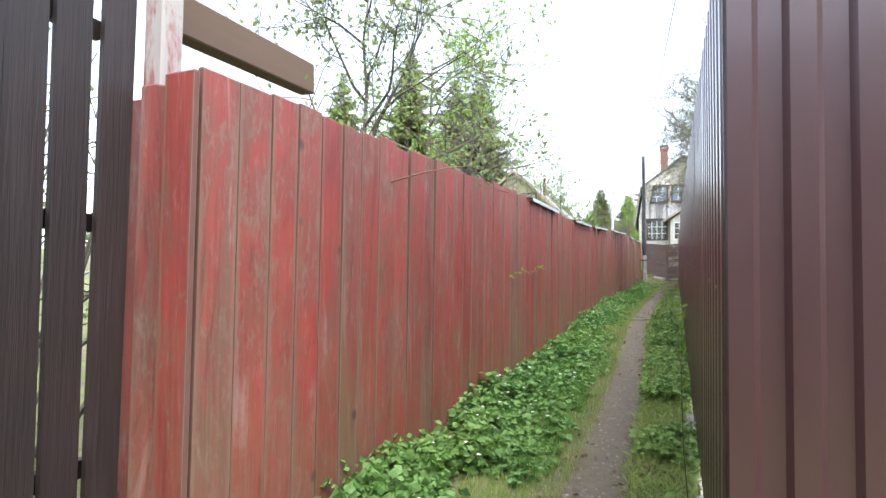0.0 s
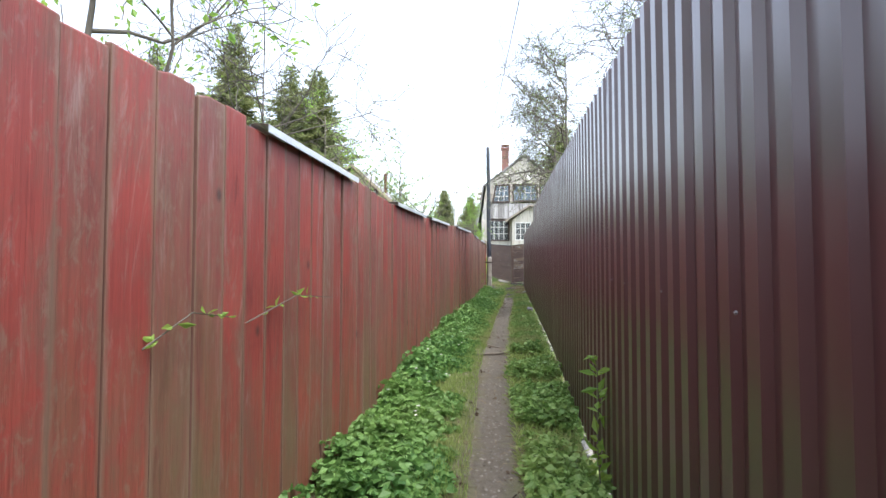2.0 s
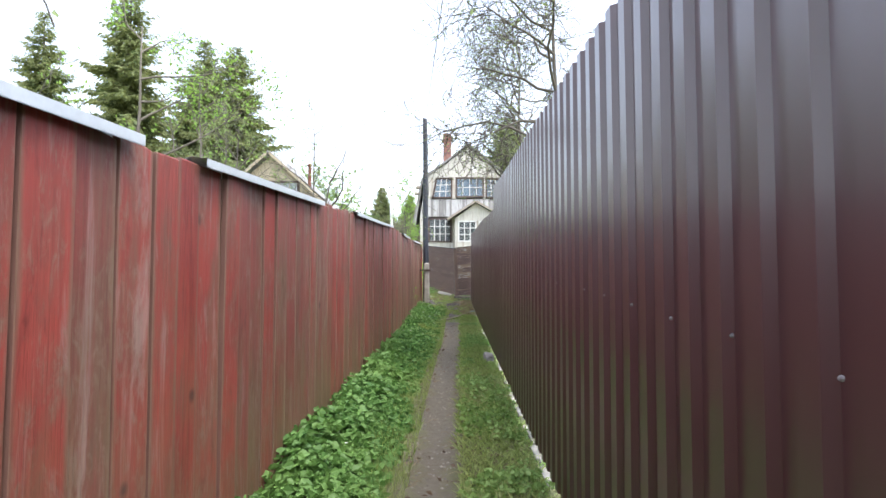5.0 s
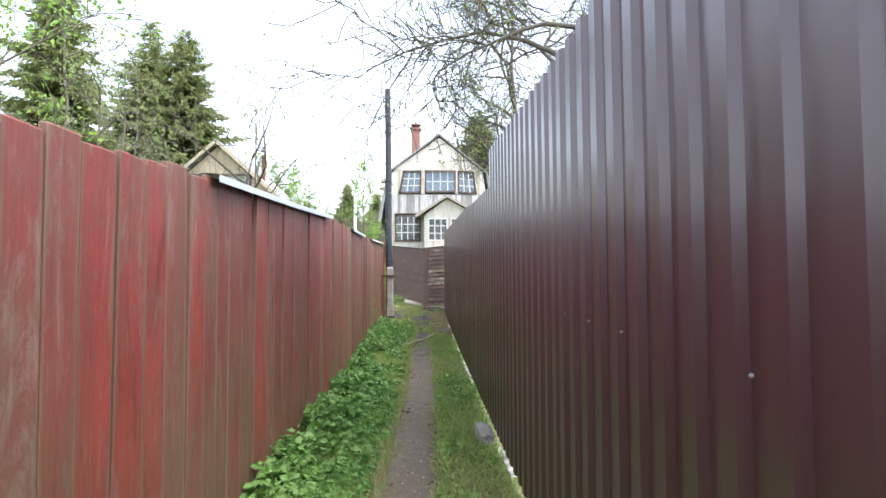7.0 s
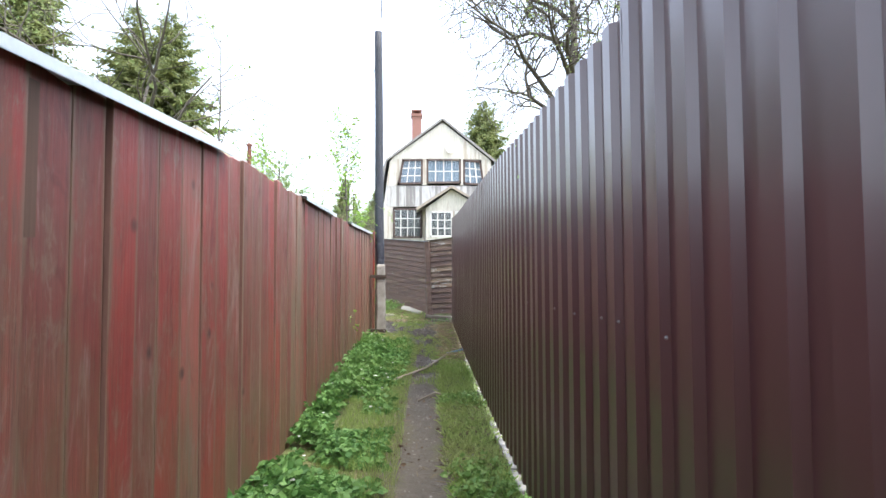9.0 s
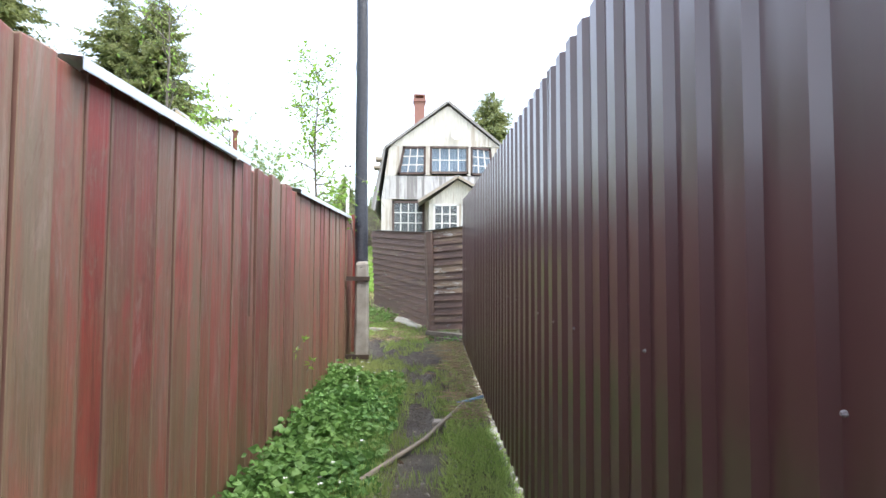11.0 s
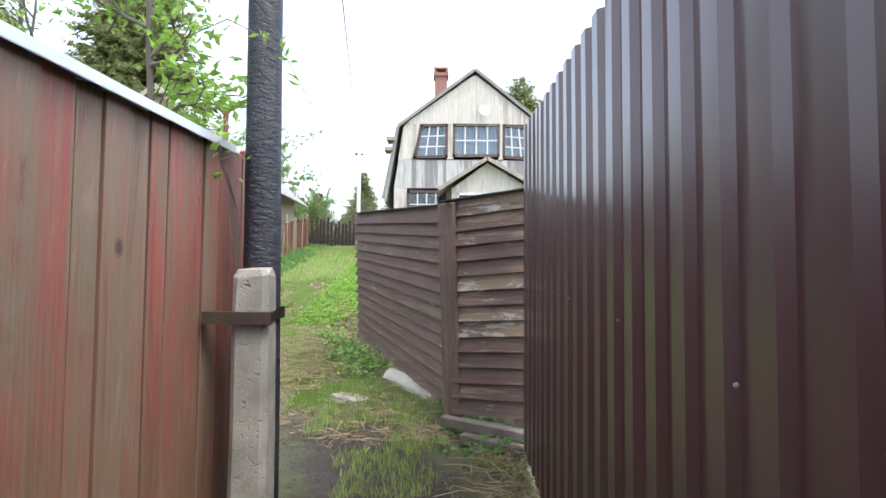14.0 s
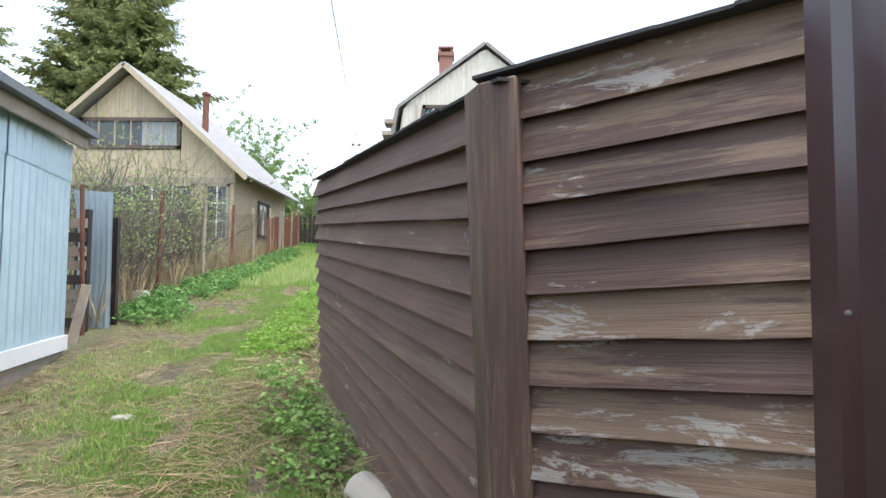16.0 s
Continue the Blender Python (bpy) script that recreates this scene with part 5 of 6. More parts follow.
def herbs(name, x, y, hgt, leaf, per, label, mat=HERB):
    """Low broad-leaved plants: leaves round each short stem, spreading outwards."""
    z = gz(x, y)
    P, D, S = [], [], []
    for a, b, c, h in zip(x, y, z, hgt):
        k = max(2, int(per * gen.uniform(0.6, 1.4)))
        ang = gen.uniform(0, 6.28, k)
        lev = gen.uniform(0.35, 1.0, k) * h
        for q, v in zip(ang, lev):
            r = gen.uniform(0.01, 0.06)
            s, up = leaf * gen.uniform(0.5, 1.35), gen.uniform(-0.35, 0.45)
            for side, f in ((0.0, 1.0), (0.9, 0.8), (-0.9, 0.8)):
                P.append((a + r * math.cos(q), b + r * math.sin(q), c + v))
                D.append((math.cos(q + side), math.sin(q + side), up + gen.uniform(-0.2, 0.2)))
                S.append(s * f)
    return tagged(leaf_cloud(name, P, D, S, mat, 0.72, 0.16, droop=0.12), label, "plants", kind="stuff")


def blades(name, x, y, length, label, mat=GRASS, ratio=0.07, lean=0.5):
    z = gz(x, y) - 0.005
    n = len(x)
    a = gen.uniform(0, 6.28, n)
    l = gen.uniform(0.1, 1.0, n) * lean
    D = np.stack([np.cos(a) * l, np.sin(a) * l, np.ones(n)], 1)
    return tagged(leaf_cloud(name, np.stack([x, y, z], 1), D, length * gen.uniform(0.4, 1.25, n), mat, ratio, 0.03, droop=0.1), label, "grass", kind="stuff")


LX, RX, PX = np.vectorize(left_x), np.vectorize(right_x), np.vectorize(path_x)


def clumpy(n, y0, y1, x_lo, x_hi, scale, cut):
    """Points between two lines, thinned by a patchy noise."""
    y = gen.uniform(y0, y1, n)
    u = gen.random(n)
    x = x_lo(y) + (x_hi(y) - x_lo(y)) * u
    keep = np.array([noise.noise(Vector((float(a) * scale, float(b) * scale, 4.4))) > cut for a, b in zip(x, y)])
    return x[keep], y[keep]


x, y = clumpy(8200, 1.2, 21.9, lambda v: LX(v) + 0.02, lambda v: np.minimum(PX(v) - 0.27, LX(v) + 0.78), 2.2, -0.32)
edge = np.clip((PX(y) - 0.25 - x) / 0.45, 0.2, 1) * np.array([0.75 + 0.45 * noise.noise(Vector((float(a) * 2.5, float(b) * 2.5, 9.1))) for a, b in zip(x, y)])
herbs("herb_verge", x, y, gen.uniform(0.04, 0.26, len(x)) * edge, 0.058, 6, "dense low broad-leaved herbs along the red fence")
x, y = clumpy(2600, 1.0, 10.0, lambda v: PX(v) + 0.20, lambda v: RX(v) - 0.03, 1.4, -0.05)
herbs("herb_patches", x, y, gen.uniform(0.03, 0.15, len(x)), 0.046, 6, "patches of low herbs beside the steel fence", WEED)
x, y = clumpy(1300, 10.0, 20.0, lambda v: PX(v) + 0.20, lambda v: RX(v) - 0.03, 1.4, 0.12)
herbs("herb_patches", x, y, gen.uniform(0.02, 0.08, len(x)), 0.040, 5, "scattered low herbs in the grass by the steel fence", WEED)
x, y = clumpy(30000, 0.5, 21.2, lambda v: PX(v) + 0.15, lambda v: RX(v) - 0.01, 1.1, -0.7)
blades("grass_verge", x, y, 0.080, "short spring grass along the steel fence", GRASS, ratio=0.13, lean=2.0)
x, y = clumpy(42000, 0.5, 22.8, lambda v: np.maximum(LX(v) + 0.02, PX(v) - 0.62), lambda v: PX(v) - 0.13, 1.3, -0.8)
blades("grass_verge", x, y, 0.07, "thin grass between the herbs and the path", ratio=0.06)
x, y = clumpy(30000, 18.5, 25.6, lambda v: np.maximum(PX(v) - 0.75, LX(v)), lambda v: np.minimum(PX(v) + 0.8, RX(v)), 2.4, 0.02)
blades("grass_tufts", x, y, 0.075, "grass tufts in the trampled mud")
x, y = clumpy(48000, 24.6, 32.5, lambda v: np.maximum(-4.4, -3.3 - 0.12 * (v - 28)), lambda v: np.where(v < 26.7, 0.1 - 0.38 * (v - 24.2), -0.9 + 0 * v), 2.6, 0.05)
blades("track_grass", x, y, 0.055, "short green grass on the wide track", ratio=0.11, lean=0.9)
y = gen.uniform(24.8, 33.0, 95000)
x = PX(y) + 0.05 + gen.normal(0, 0.34, 95000) + 0.12 * np.sin(y * 2.1)
keep = np.array([noise.noise(Vector((float(a) * 2.6, float(b) * 1.7, 6.1))) > -0.02 for a, b in zip(x, y)])
x, y = x[keep], y[keep]
blades("track_grass", x, y, 0.06, "green grass strip along the middle of the track", LAWN, ratio=0.10, lean=0.9)
x, y = clumpy(34000, 32.0, 48.0, lambda v: -5.0 - 0.1 * (v - 34), lambda v: -1.0 - 0.1 * (v - 34), 0.6, -0.25)
blades("track_grass", x, y, 0.16, "longer grass on the rising track", ratio=0.12)
x, y = clumpy(2200, 27.8, 36.0, lambda v: -1.75 - 0.07 * (v - 27), lambda v: -0.85 - 0.02 * (v - 27), 0.8, -0.6)
herbs("lush_weeds", x, y, gen.uniform(0.04, 0.17, len(x)), 0.042, 7, "lush bright weeds along the board fence", BRIGHT)
x, y = clumpy(150, 25.3, 27.4, lambda v: 0.02 - 0.385 * (v - 24.17) - 0.30, lambda v: 0.10 - 0.385 * (v - 24.17), 1.2, -0.3)
herbs("fence_foot_weeds", x, y, gen.uniform(0.03, 0.17, len(x)), 0.040, 7, "green weeds at the foot of the board fence", WEED)
x, y = clumpy(1500, 29.0, 46.0, lambda v: np.interp(v, FEN_Y, FEN_X) + 0.0, lambda v: np.interp(v, FEN_Y, FEN_X) + 0.9, 0.9, -0.2)
herbs("track_side_weeds", x, y, gen.uniform(0.05, 0.25, len(x)), 0.06, 6, "weeds along the wire fence")

def dead_grass(name, x, y, length, label):
    n = len(x)
    a = gen.uniform(0, 6.28, n)
    P = np.stack([x, y, gz(x, y) + gen.uniform(0.002, 0.02, n)], 1)
    D = np.stack([np.cos(a), np.sin(a), gen.uniform(-0.1, 0.3, n)], 1)
    tagged(leaf_cloud(name, P, D, length * gen.uniform(0.4, 1.3, n), STRAW, 0.05, 0.02), label, "dry grass", kind="stuff")


x, y = clumpy(21000, 24.0, 32.5, lambda v: np.maximum(-4.3, -3.3 - 0.12 * (v - 28)), lambda v: np.where(v < 26.7, 0.1 - 0.38 * (v - 24.2), -0.9 + 0 * v), 1.1, -0.45)
dead_grass("dry_grass", x, y, 0.11, "matted dry grass on the wide track")
x, y = clumpy(5000, 1.0, 23.6, lambda v: PX(v) + 0.14, lambda v: RX(v) - 0.01, 1.3, 0.0)
dead_grass("dry_grass", x, y, 0.09, "dry grass along the steel fence's foot")
x, y = clumpy(3500, 1.0, 22.5, lambda v: PX(v) - 0.34, lambda v: PX(v) - 0.12, 1.3, -0.2)
dead_grass("dry_grass", x, y, 0.07, "dry grass along the edge of the path")

x, y = clumpy(45, 23.7, 24.5, lambda v: 0.1 + 0 * v, lambda v: 0.55 + 0 * v, 2.0, -0.3)
herbs("fence_foot_weeds", x, y, gen.uniform(0.02, 0.12, len(x)), 0.04, 5, "weeds among the beams below the board fence")

x, y = clumpy(2600, 1.0, 21.5, lambda v: PX(v) - 0.34, lambda v: PX(v) + 0.30, 2.2, -0.1)
keep = (np.abs(x - PX(y)) > 0.09) | (gen.random(len(x)) < 0.2)
x, y = x[keep], y[keep]
q = gen.uniform(0, 6.28, len(x))
tagged(leaf_cloud("leaf_litter", np.stack([x, y, gz(x, y) + 0.004], 1), np.stack([np.cos(q), np.sin(q), gen.uniform(0.0, 0.35, len(x))], 1), gen.uniform(0.014, 0.045, len(x)), DEADLEAF, 0.6, 0.25), "curled brown dead leaves along the path's edges", "leaf litter", kind="stuff")

# small white flowers
x, y = clumpy(150, 2.0, 22.0, lambda v: LX(v) + 0.12, lambda v: PX(v) - 0.3, 0.8, -0.1)
z = gz(x, y)
P, D, S = [], [], []
for a, b, c in zip(x, y, z):
    h = gen.uniform(0.12, 0.24)
    for k in range(5):
        q = k * 1.2566 + gen.uniform(-.2, .2)
        P.append((a, b, c + h))
        D.append((math.cos(q), math.sin(q), 0.25))
        S.append(gen.uniform(0.011, 0.016))
tagged(leaf_cloud("white_flowers", P, D, S, PETAL, 0.8, 0.1), "small white blossoms among the herbs", "flowers", kind="stuff")


def pebbles(name, n, label, y0, y1, half, grit, big=0.011, cat="gravel"):
    y = gen.uniform(y0, y1, n)
    x = PX(y) + gen.normal(0, half, n)
    P, r = np.stack([x, y, gz(x, y)], 1), gen.uniform(0.003, big, n)[:, None]
    q = gen.uniform(0, 6.28, n)
    A, B = np.stack([np.cos(q), np.sin(q), 0 * q], 1) * r * 1.3, np.stack([-np.sin(q), np.cos(q), 0 * q], 1) * r
    U = np.array([0, 0, 1.0]) * r * 0.8
    V = np.stack([P + A, P + B, P - A, P - B, P + U], 1).reshape(-1, 3)
    i = np.arange(n)[:, None] * 5
    F = np.concatenate([i + [0, 1, 4], i + [1, 2, 4], i + [2, 3, 4], i + [3, 0, 4]], 1).reshape(-1, 3)
    me = bpy.data.meshes.new(name)
    me.from_pydata(V.tolist(), [], F.tolist())
    me.materials.append(grit)
    tagged(new(name, me), label, cat, kind="stuff")


GRIT = plain("path_grit", (0.34, 0.31, 0.27), (0.20, 0.18, 0.15), 9, rough=0.9, bump=0, spread=0.8, island=True)
pebbles("path_pebbles", 3000, "small pebbles and crumbs trodden into the path", 1.0, 21.0, 0.13, GRIT)
MUD = plain("wet_mud_clods", (0.055, 0.044, 0.033), (0.022, 0.018, 0.014), 9, rough=0.55, bump=0.5, fine=60, spread=0.7, island=True)
pebbles("mud_clods", 3600, "lumps of trampled wet mud in the bend", 20.6, 24.8, 0.24, MUD, 0.010, "mud")


def litter(name, n, xf, yf, length, label, rad=0.0015):
    g = Geo()
    for _ in range(n):
        a, b = xf(), yf()
        x0 = a(b) if callable(a) else a
        q, l = uni(0, 6.28), length * uni(0.4, 1.3)
        z0, t = ground_z(x0, b), uni(-0.1, 0.35)
        p = Vector((x0, b, z0 + 0.012 + uni(0, 0.03)))
        d = Vector((math.cos(q) * l, math.sin(q) * l, t * l * 0.4))
        g.tube([p, p + d * 0.5 + Vector((0, 0, 0.012)), p + d], [rad, rad, rad * 0.7], 3, caps=False)
    tagged(part(name, g, STRAW), label, "straw", kind="stuff")


litter("straw_litter", 900, lambda: (lambda v: right_x(v) - abs(rng.gauss(0, 0.10)) - 0.02), lambda: uni(20.5, 23.9), 0.22, "dry grass stalks lying along the steel fence's foot", 0.0026)
litter("straw_litter", 1200, lambda: rng.gauss(-1.22, 0.22), lambda: uni(25.2, 28.8), 0.30, "matted dry stalks on the track's edge", 0.0019)
litter("straw_litter", 520, lambda: uni(-0.65, 0.2), lambda: uni(23.9, 25.5), 0.18, "dry stalks and roots below the board fence", 0.0024)
litter("dry_blades", 500, lambda: uni(-3.4, -1.2), lambda: uni(24.5, 32.0), 0.14, "scattered dry grass blades on the track", 0.0012)
litter("dry_blades", 240, lambda: (lambda v: path_x(v) + rng.gauss(0, 0.3)), lambda: uni(2.0, 22.0), 0.09, "dry stalks and twigs on the trodden path", 0.0016)


def lying_stick(name, pts, r, mat, label):
    q = [(a, b, ground_z(a, b) + r * 0.8 + h) for a, b, h in pts]
    tagged(part(name, Geo().tube(q, [r, r * 1.05, r * 0.8][:len(q)] if len(q) == 3 else [r] * len(q), 7), mat, smooth=True), label, "stick")


lying_stick("fallen_pole", [(-0.36, 19.46, 0.02), (0.0, 20.2, 0.025), (0.33, 20.95, 0.03)], 0.016, OLDWOOD, "pale dry stick fallen across the path")
lying_stick("fallen_twig", [(-0.11, 18.84, 0.01), (0.05, 19.0, 0.04), (0.22, 18.8, 0.01)], 0.010, OLDWOOD, "forked dry twig lying on the path")
lying_stick("tree_root", [(-0.58, 9.74, -0.012), (-0.44, 9.83, 0.004), (-0.30, 9.84, 0.006), (-0.17, 9.93, 0.004), (-0.02, 9.97, -0.004)], 0.013, OLDWOOD, "worn root crossing the path")
lying_stick("tree_root", [(-0.50, 10.62, -0.004), (-0.44, 10.52, 0.003), (-0.35, 10.40, 0.004), (-0.24, 10.28, -0.006)], 0.009, OLDWOOD, "short exposed root on the path")
lying_stick("broken_branch", [(-1.0, 20.6, 0.05), (-0.95, 20.9, 0.09), (-0.92, 21.3, 0.06)], 0.012, OLDWOOD, "broken pale branch at the red fence's foot")


def cement_pipe():
    a, b = Vector((-0.35, 25.30, 0.975)), Vector((0.09, 24.70, 0.92))
    g = Geo()
    d = (b - a).normalized()
    s = d.orthogonal().normalized()
    t = d.cross(s)
    n = 20
    for p, r in ((a, 0.075), (a + d * 0.01, 0.082), (b, 0.08), (b, 0.062), (a + d * 0.05, 0.062)):
        g.v += [p + (s * math.cos(6.283 * k / n) + t * math.sin(6.283 * k / n)) * r for k in range(n)]
    for i in range(4):
        g.f += [(i * n + k, i * n + (k + 1) % n, (i + 1) * n + (k + 1) % n, (i + 1) * n + k) for k in range(n)]
    g.f.append(tuple(range(n)))
    tagged(part("cement_pipe", g, PALE, smooth=False), "pale cement pipe lying at the board fence's foot", "pipe")


cement_pipe()


def rough_stone(name, x, y, sx, sy, sz, seed, label, mat=STONE, sink=0.3, turn=0):
    r = random.Random(seed)
    bm = bmesh.new()
    bmesh.ops.create_icosphere(bm, subdivisions=3, radius=1.0)
    for v in bm.verts:
        q = max(abs(c) for c in v.co)
        v.co = v.co.lerp(v.co / q, 0.65)
        v.co *= 1 + 0.12 * noise.noise(v.co * 1.7 + Vector((seed, 0, 0)))
        v.co = Vector((v.co.x * sx / 2, v.co.y * sy / 2, v.co.z * sz / 2))
    me = bpy.data.meshes.new(name)
    bm.to_mesh(me)
    bm.free()
    me.materials.append(mat)
    tagged(part(name, me, mat, m=pose(x, y, ground_z(x, y) + sz * (0.5 - sink), r.uniform(-4, 4), r.uniform(-4, 4), turn)), label, "stone")


rough_stone("stone_slab", -0.62, 24.88, 0.36, 0.22, 0.08, 3, "flat grey stone slab sunk into the trodden track", turn=-40, sink=0.62)
rough_stone("concrete_lump", 0.31, 15.0, 0.12, 0.36, 0.12, 5, "concrete lump at the steel fence's foot", CONCRETE)
rough_stone("concrete_lump", 0.21, 4.2, 0.14, 0.3, 0.08, 6, "flat stone in the grass by the steel fence", CONCRETE)
rough_stone("field_stone", 0.12, 20.55, 0.12, 0.10, 0.07, 8, "small brown stone beside the mud")
rough_stone("field_stone", -4.12, 30.4, 0.22, 0.16, 0.30, 9, "pale upright stone by the wire fence")
rough_stone("field_stone", -4.35, 30.1, 0.35, 0.2, 0.16, 10, "grey stone by the wire fence")
rough_stone("field_stone", -1.95, 26.3, 0.12, 0.09, 0.05, 12, "small grey stone on the track")
rough_stone("field_stone", -2.6, 25.9, 0.10, 0.08, 0.04, 13, "small pale stone on the track")

for k, (x, y, z, l, t) in enumerate([(0.36, 23.99, 0.86, 0.62, -30), (0.43, 23.86, 0.79, 0.52, -33)]):
    tagged(part("old_beam", Geo().box(-l / 2, l / 2, -0.045, 0.045, -0.03, 0.03), BARK, bevel=0.006, m=pose(x, y, z + 0.05, 0, 2, t)), "old grey timber beam below the board fence", "beam")
tagged(part("blue_hose_end", Geo().tube([(0.28, 20.98, 0.68), (0.36, 21.02, 0.69), (0.50, 21.06, 0.72)], [0.02, 0.016, 0.016], 10), PIPEBLUE, smooth=True), "blue plastic water pipe end poking from under the steel fence", "pipe")


# ---- plants growing on and by the fences ----
def shoot(name, pts, leaf, per, label, mat=BRIGHT, seed=1):
    r = random.Random(seed)
    pts = [Vector(p) for p in pts]
    ob = tagged(empty(name, *pts[0]), label, "plant")
    rel = [p - pts[0] for p in pts]
    part("stem", Geo().tube(rel, [0.0032 - 0.002 * i / len(rel) for i in range(len(rel))], 5), BARK, ob)
    P, D, S = [], [], []
    for a, b in zip(rel, rel[1:]):
        for _ in range(per):
            q = a.lerp(b, r.random())
            P.append(q)
            D.append((r.gauss(0, 0.8), r.gauss(0, 0.8), r.gauss(0.3, 0.4)))
            S.append(leaf * r.uniform(0.6, 1.2))
    leaf_cloud("foliage", P, D, S, mat, 0.4, 0.2, ob)


g0 = ground_z(0.2, 6.2)
shoot("green_shoot", [(0.19, 6.2, g0 - 0.02), (0.17, 6.19, g0 + 0.25), (0.18, 6.22, g0 + 0.5), (0.17, 6.2, g0 + 0.72)], 0.085, 13, "young leafy shoot growing by the steel fence", seed=2)
g0 = ground_z(0.1, 2.65)
shoot("green_shoot", [(0.11, 2.65, g0 - 0.02), (0.08, 2.66, g0 + 0.35), (0.07, 2.64, g0 + 0.74)], 0.07, 10, "thin leafy shoot growing by the steel fence", seed=3)
for k, (ya, yb, z) in enumerate([(5.5, 6.4, 1.20), (4.9, 5.3, 1.18), (20.35, 20.5, 1.25), (20.7, 20.8, 1.05)]):
    shoot("creeper_twig", [(left_x(ya) + 0.03, ya, z - 0.06), (left_x(ya) + 0.06, (ya + yb) / 2, z + 0.03), (left_x(yb) + 0.07, yb, z)], 0.05, 6, "creeper twig with new leaves poking through the red fence", seed=30 + k)


shoot("rowan_twig", [(-1.27, 23.0, 2.55), (-1.05, 22.85, 2.85), (-0.80, 22.72, 2.88), (-0.55, 22.60, 2.72), (-0.42, 22.58, 2.48)], 0.055, 9, "drooping rowan twig with fresh leaves hanging by the pole", seed=41)
shoot("rowan_twig", [(-1.27, 23.0, 2.45), (-1.05, 22.8, 2.70), (-0.86, 22.68, 2.62), (-0.72, 22.62, 2.50)], 0.06, 12, "leafy rowan twig reaching over the red fence", seed=42)


def dry_twig():
    ob = tagged(empty("dry_twig", left_x(2.65) + 0.01, 2.65, 1.67), "thin bare dry twig poking out through the red fence", "twig")
    part("stem", Geo().tube([(-0.03, 0.03, 0.0), (0.13, -0.13, -0.01), (0.36, -0.38, -0.035), (0.56, -0.62, -0.07), (0.74, -0.79, -0.10)], [0.005, 0.0045, 0.0035, 0.0025, 0.0015], 6), STRAW, ob)
    part("side_twig", Geo().tube([(0.36, -0.38, -0.035), (0.40, -0.40, 0.02), (0.42, -0.41, 0.07)], [0.0025, 0.002, 0.0012], 5), STRAW, ob)


dry_twig()


# ---- shrubs by the houses and the far woods ----
def bush(name, x, y, h, w, n, leaf, mat, label, seed, twig=40, cat="bush"):
    r = random.Random(seed)
    z = ground_z(x, y, False)
    ob = tagged(empty(name, x, y, z), label, cat, name.replace("_", " ") + "s by the houses")
    wood, tips = Geo(), []
    for _ in range(twig):
        a = r.uniform(0, 6.28)
        p = (r.gauss(0, 0.12 * w), r.gauss(0, 0.12 * w), -0.05)
        limb(r, p, (math.cos(a) * 0.55 * w / h, math.sin(a) * 0.55 * w / h, 1), h * r.uniform(0.6, 1.05), 0.012 * h ** 0.5, wood, 4, 0.14, 0.0, tips, 1, (4,), 0.4)
    part("branching", wood, BARK, ob)
    P, D, S = [], [], []
    for _ in range(n):
        q, d = r.choice(tips)
        P.append((q.x + r.gauss(0, 0.07), q.y + r.gauss(0, 0.07), q.z + r.gauss(0, 0.07)))
        D.append((d.x + r.gauss(0, 0.7), d.y + r.gauss(0, 0.7), d.z + r.gauss(0, 0.5)))
        S.append(leaf * r.uniform(0.5, 1.3))
    leaf_cloud("foliage", P, D, S, mat, 0.55, 0.2, ob)


for k, (x, y, h, w, n, m) in enumerate([(-4.7, 30.6, 2.0, 1.5, 1500, DULL), (-5.2, 32.2, 2.4, 1.8, 1700, DULL), (-5.5, 34.3, 2.5, 1.8, 1700, DULL), (-6.2, 37.0, 2.2, 1.8, 1400, DULL), (-6.3, 33.0, 2.6, 1.6, 1300, DULL), (-5.0, 29.6, 2.2, 1.2, 900, DULL)]):
    bush("garden_bush", x, y, h, w, n, 0.055, m, "twiggy garden bush just coming into leaf behind the wire fence", 60 + k)
for k, (x, y, h, w) in enumerate([(-10.5, 51.0, 6.6, 2.6), (-8.4, 53, 3.6, 2.2), (-12.2, 54, 7.2, 3.0)]):
    bush("leafy_tree", x, y, h, w, 17000, 0.12, SPRINGLEAF, "young broadleaf tree in light spring green behind the ochre house", 80 + k, 30, "tree")
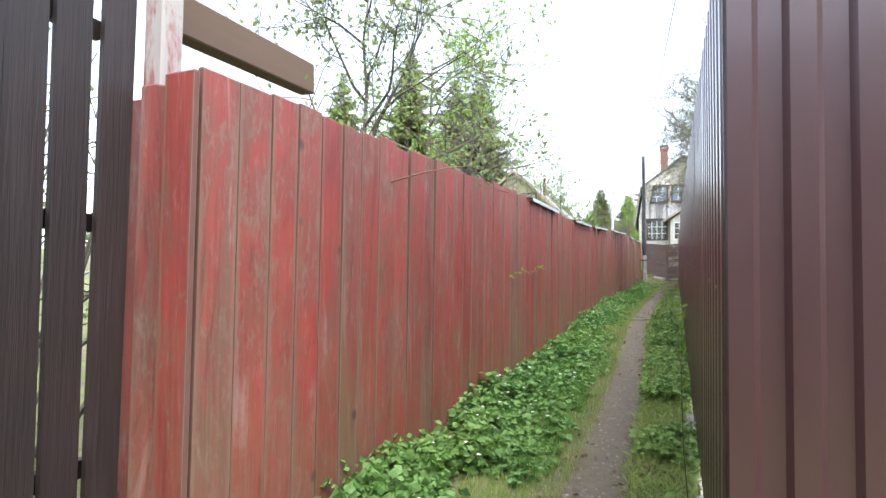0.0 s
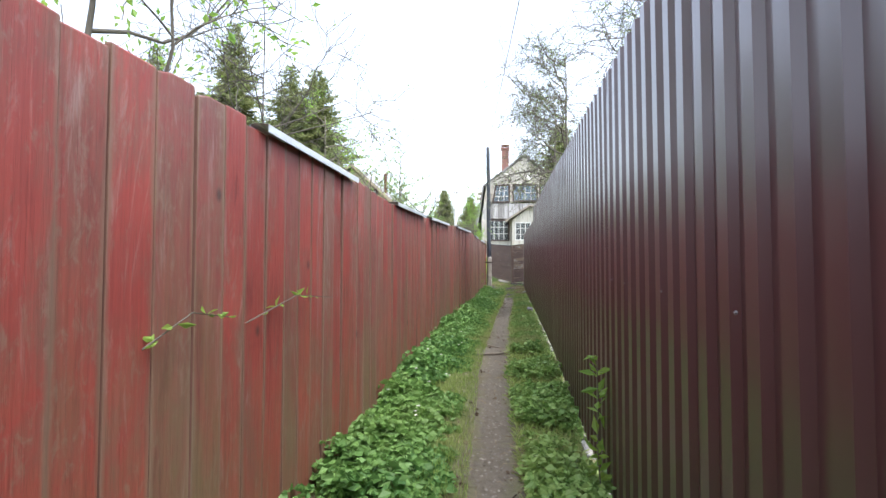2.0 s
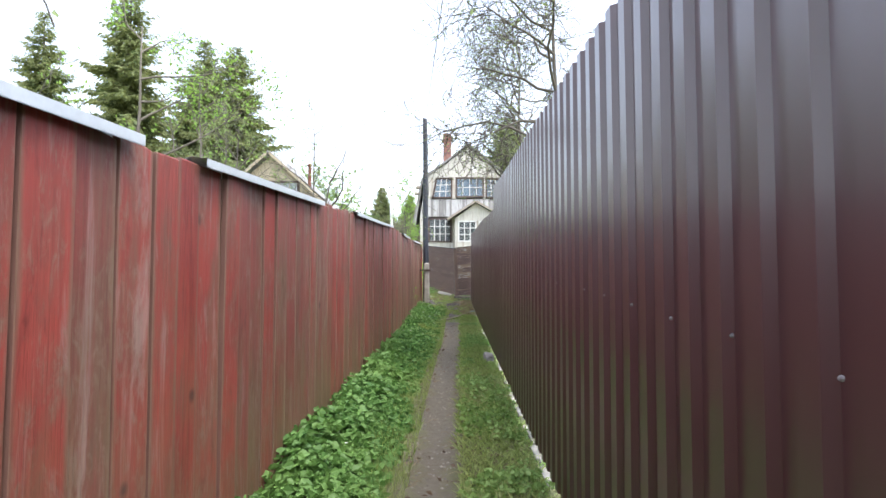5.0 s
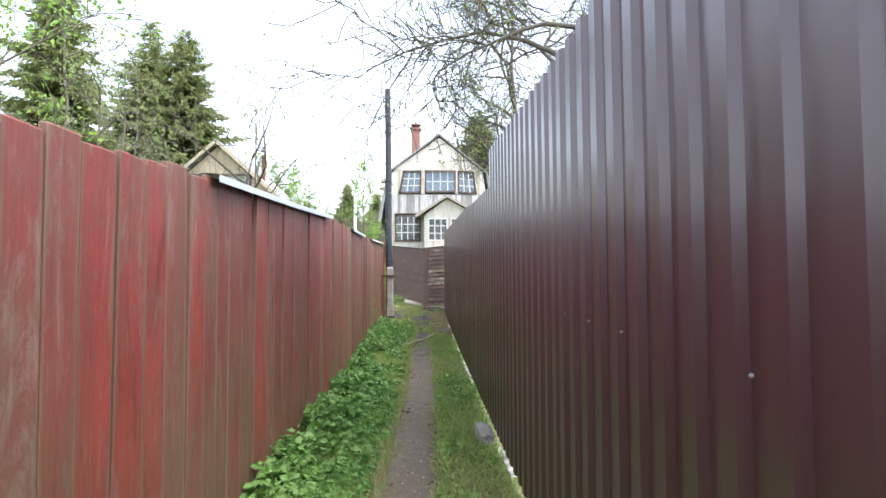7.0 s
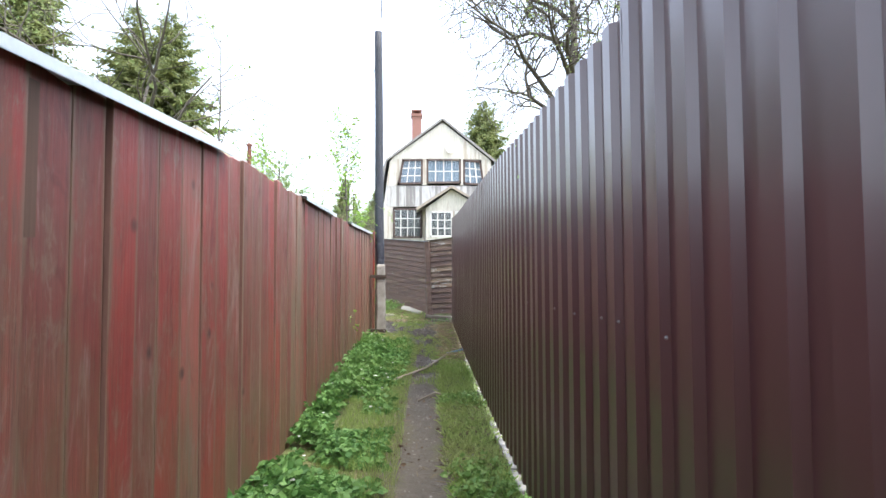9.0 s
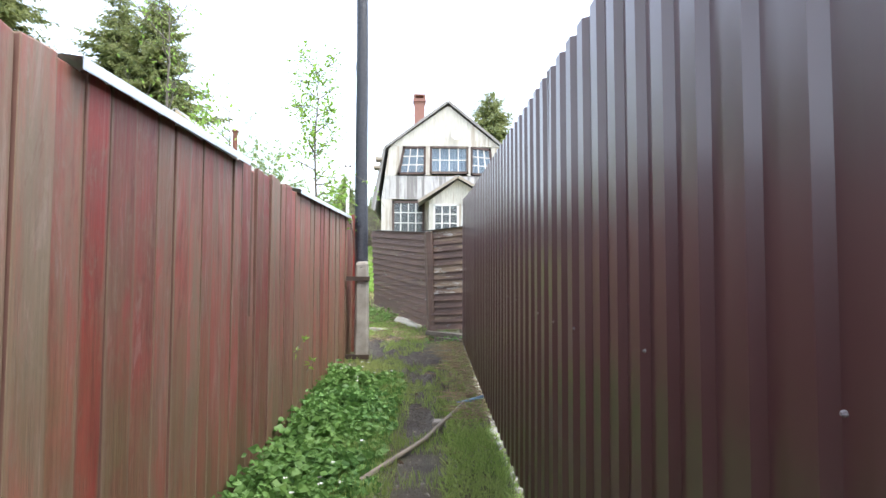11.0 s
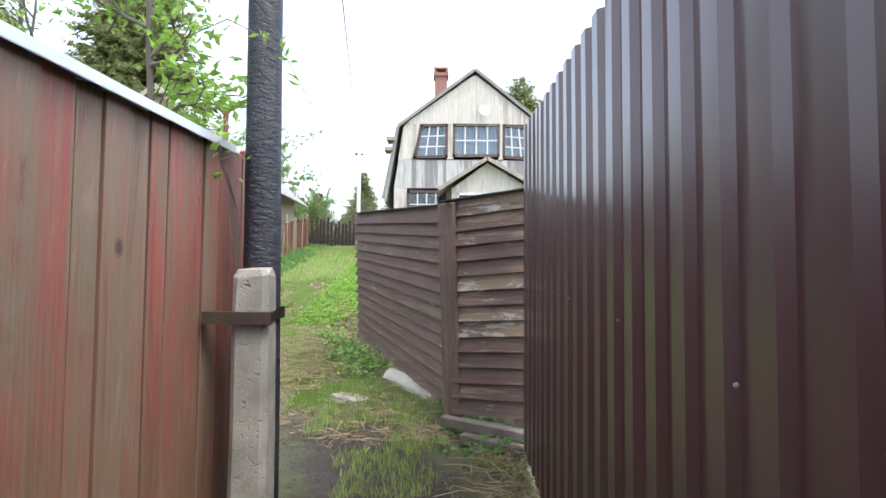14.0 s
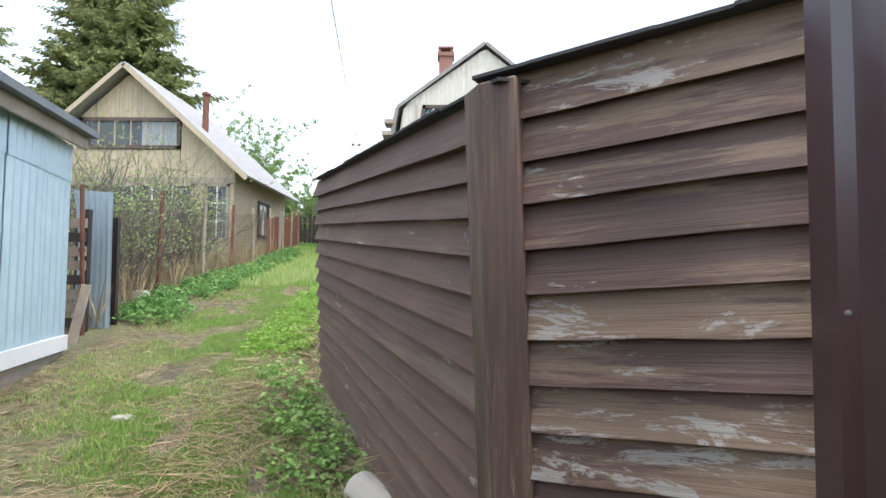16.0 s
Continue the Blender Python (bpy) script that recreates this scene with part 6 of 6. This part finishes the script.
for k, (x, y, h, w) in enumerate([(-2.2, 52, 3.2, 3.2), (-3.6, 54, 3.6, 3.0), (-5.2, 51.5, 2.6, 2.4), (-6.7, 52.5, 2.4, 2.2), (-8.0, 56, 2.6, 2.4)]):
    bush("brown_thicket", x, y, h, w, 900, 0.10, DULL, "brownish leafless thicket at the end of the track", 90 + k, 90)
for k, (x, y, h) in enumerate([(-13.2, 80, 6.6), (-10.6, 86, 5.4), (-17.0, 79, 7.2)]):
    spruce(x, y, h, 3.2, 35 + k, "distant pine beyond the track", name="pine_tree")
spruce(-8.0, 78, 8.5, 3.4, 31, "distant pine beyond the track", name="pine_tree")
spruce(-4.6, 82, 8.0, 3.6, 32, "distant pine beyond the track", name="pine_tree")
spruce(-2.2, 76, 7.2, 3.4, 33, "distant pine beyond the track", name="pine_tree")
spruce(6.2, 62, 13.2, 6.5, 34, "spruce top showing behind the gambrel house")


def far_woods():
    r = np.random.default_rng(9)
    P, D, S = [], [], []
    for k in range(230):
        a = r.uniform(0, 6.283)
        R = r.uniform(95, 170)
        x, y = R * math.sin(a), 25 + R * math.cos(a)
        h = r.uniform(6, 11)
        z = ground_z(x, y, False)
        con = r.random() < 0.55
        for _ in range(150):
            u = r.random() ** 0.8
            rad = (1 - u) * 2.2 + 0.2 if con else 2.6 * math.sqrt(max(0.05, 1 - (2 * u - 1.0) ** 2))
            q = r.uniform(0, 6.283)
            rr = rad * r.uniform(0.5, 1.1)
            P.append((x + rr * math.cos(q), y + rr * math.sin(q), z + u * h))
            D.append((math.cos(q), math.sin(q), r.uniform(-0.5, 0.4)))
            S.append(r.uniform(0.6, 1.5))
    tagged(leaf_cloud("far_woods", P, D, S, FARLEAF, 0.6, 0.2), "distant mixed woods round the gardens", "woods", kind="stuff")


far_woods()

bush("garden_bush", -3.4, 1.6, 2.6, 1.8, 1500, 0.05, DULL, "twiggy bush behind the dark picket fence", 71)
bush("garden_bush", -4.2, 0.2, 2.4, 1.8, 1500, 0.05, BRIGHT, "leafy bush behind the dark picket fence", 72)


n = 1500
y = gen.uniform(28.8, 40.0, n)
x = np.interp(y, FEN_Y, FEN_X) - np.abs(gen.normal(0, 0.22, n)) + 0.05
blades("tall_dry_stalks", x, y, 0.62, "tall dead grey-brown stalks standing along the wire fence", STRAW, 0.012, 0.35)
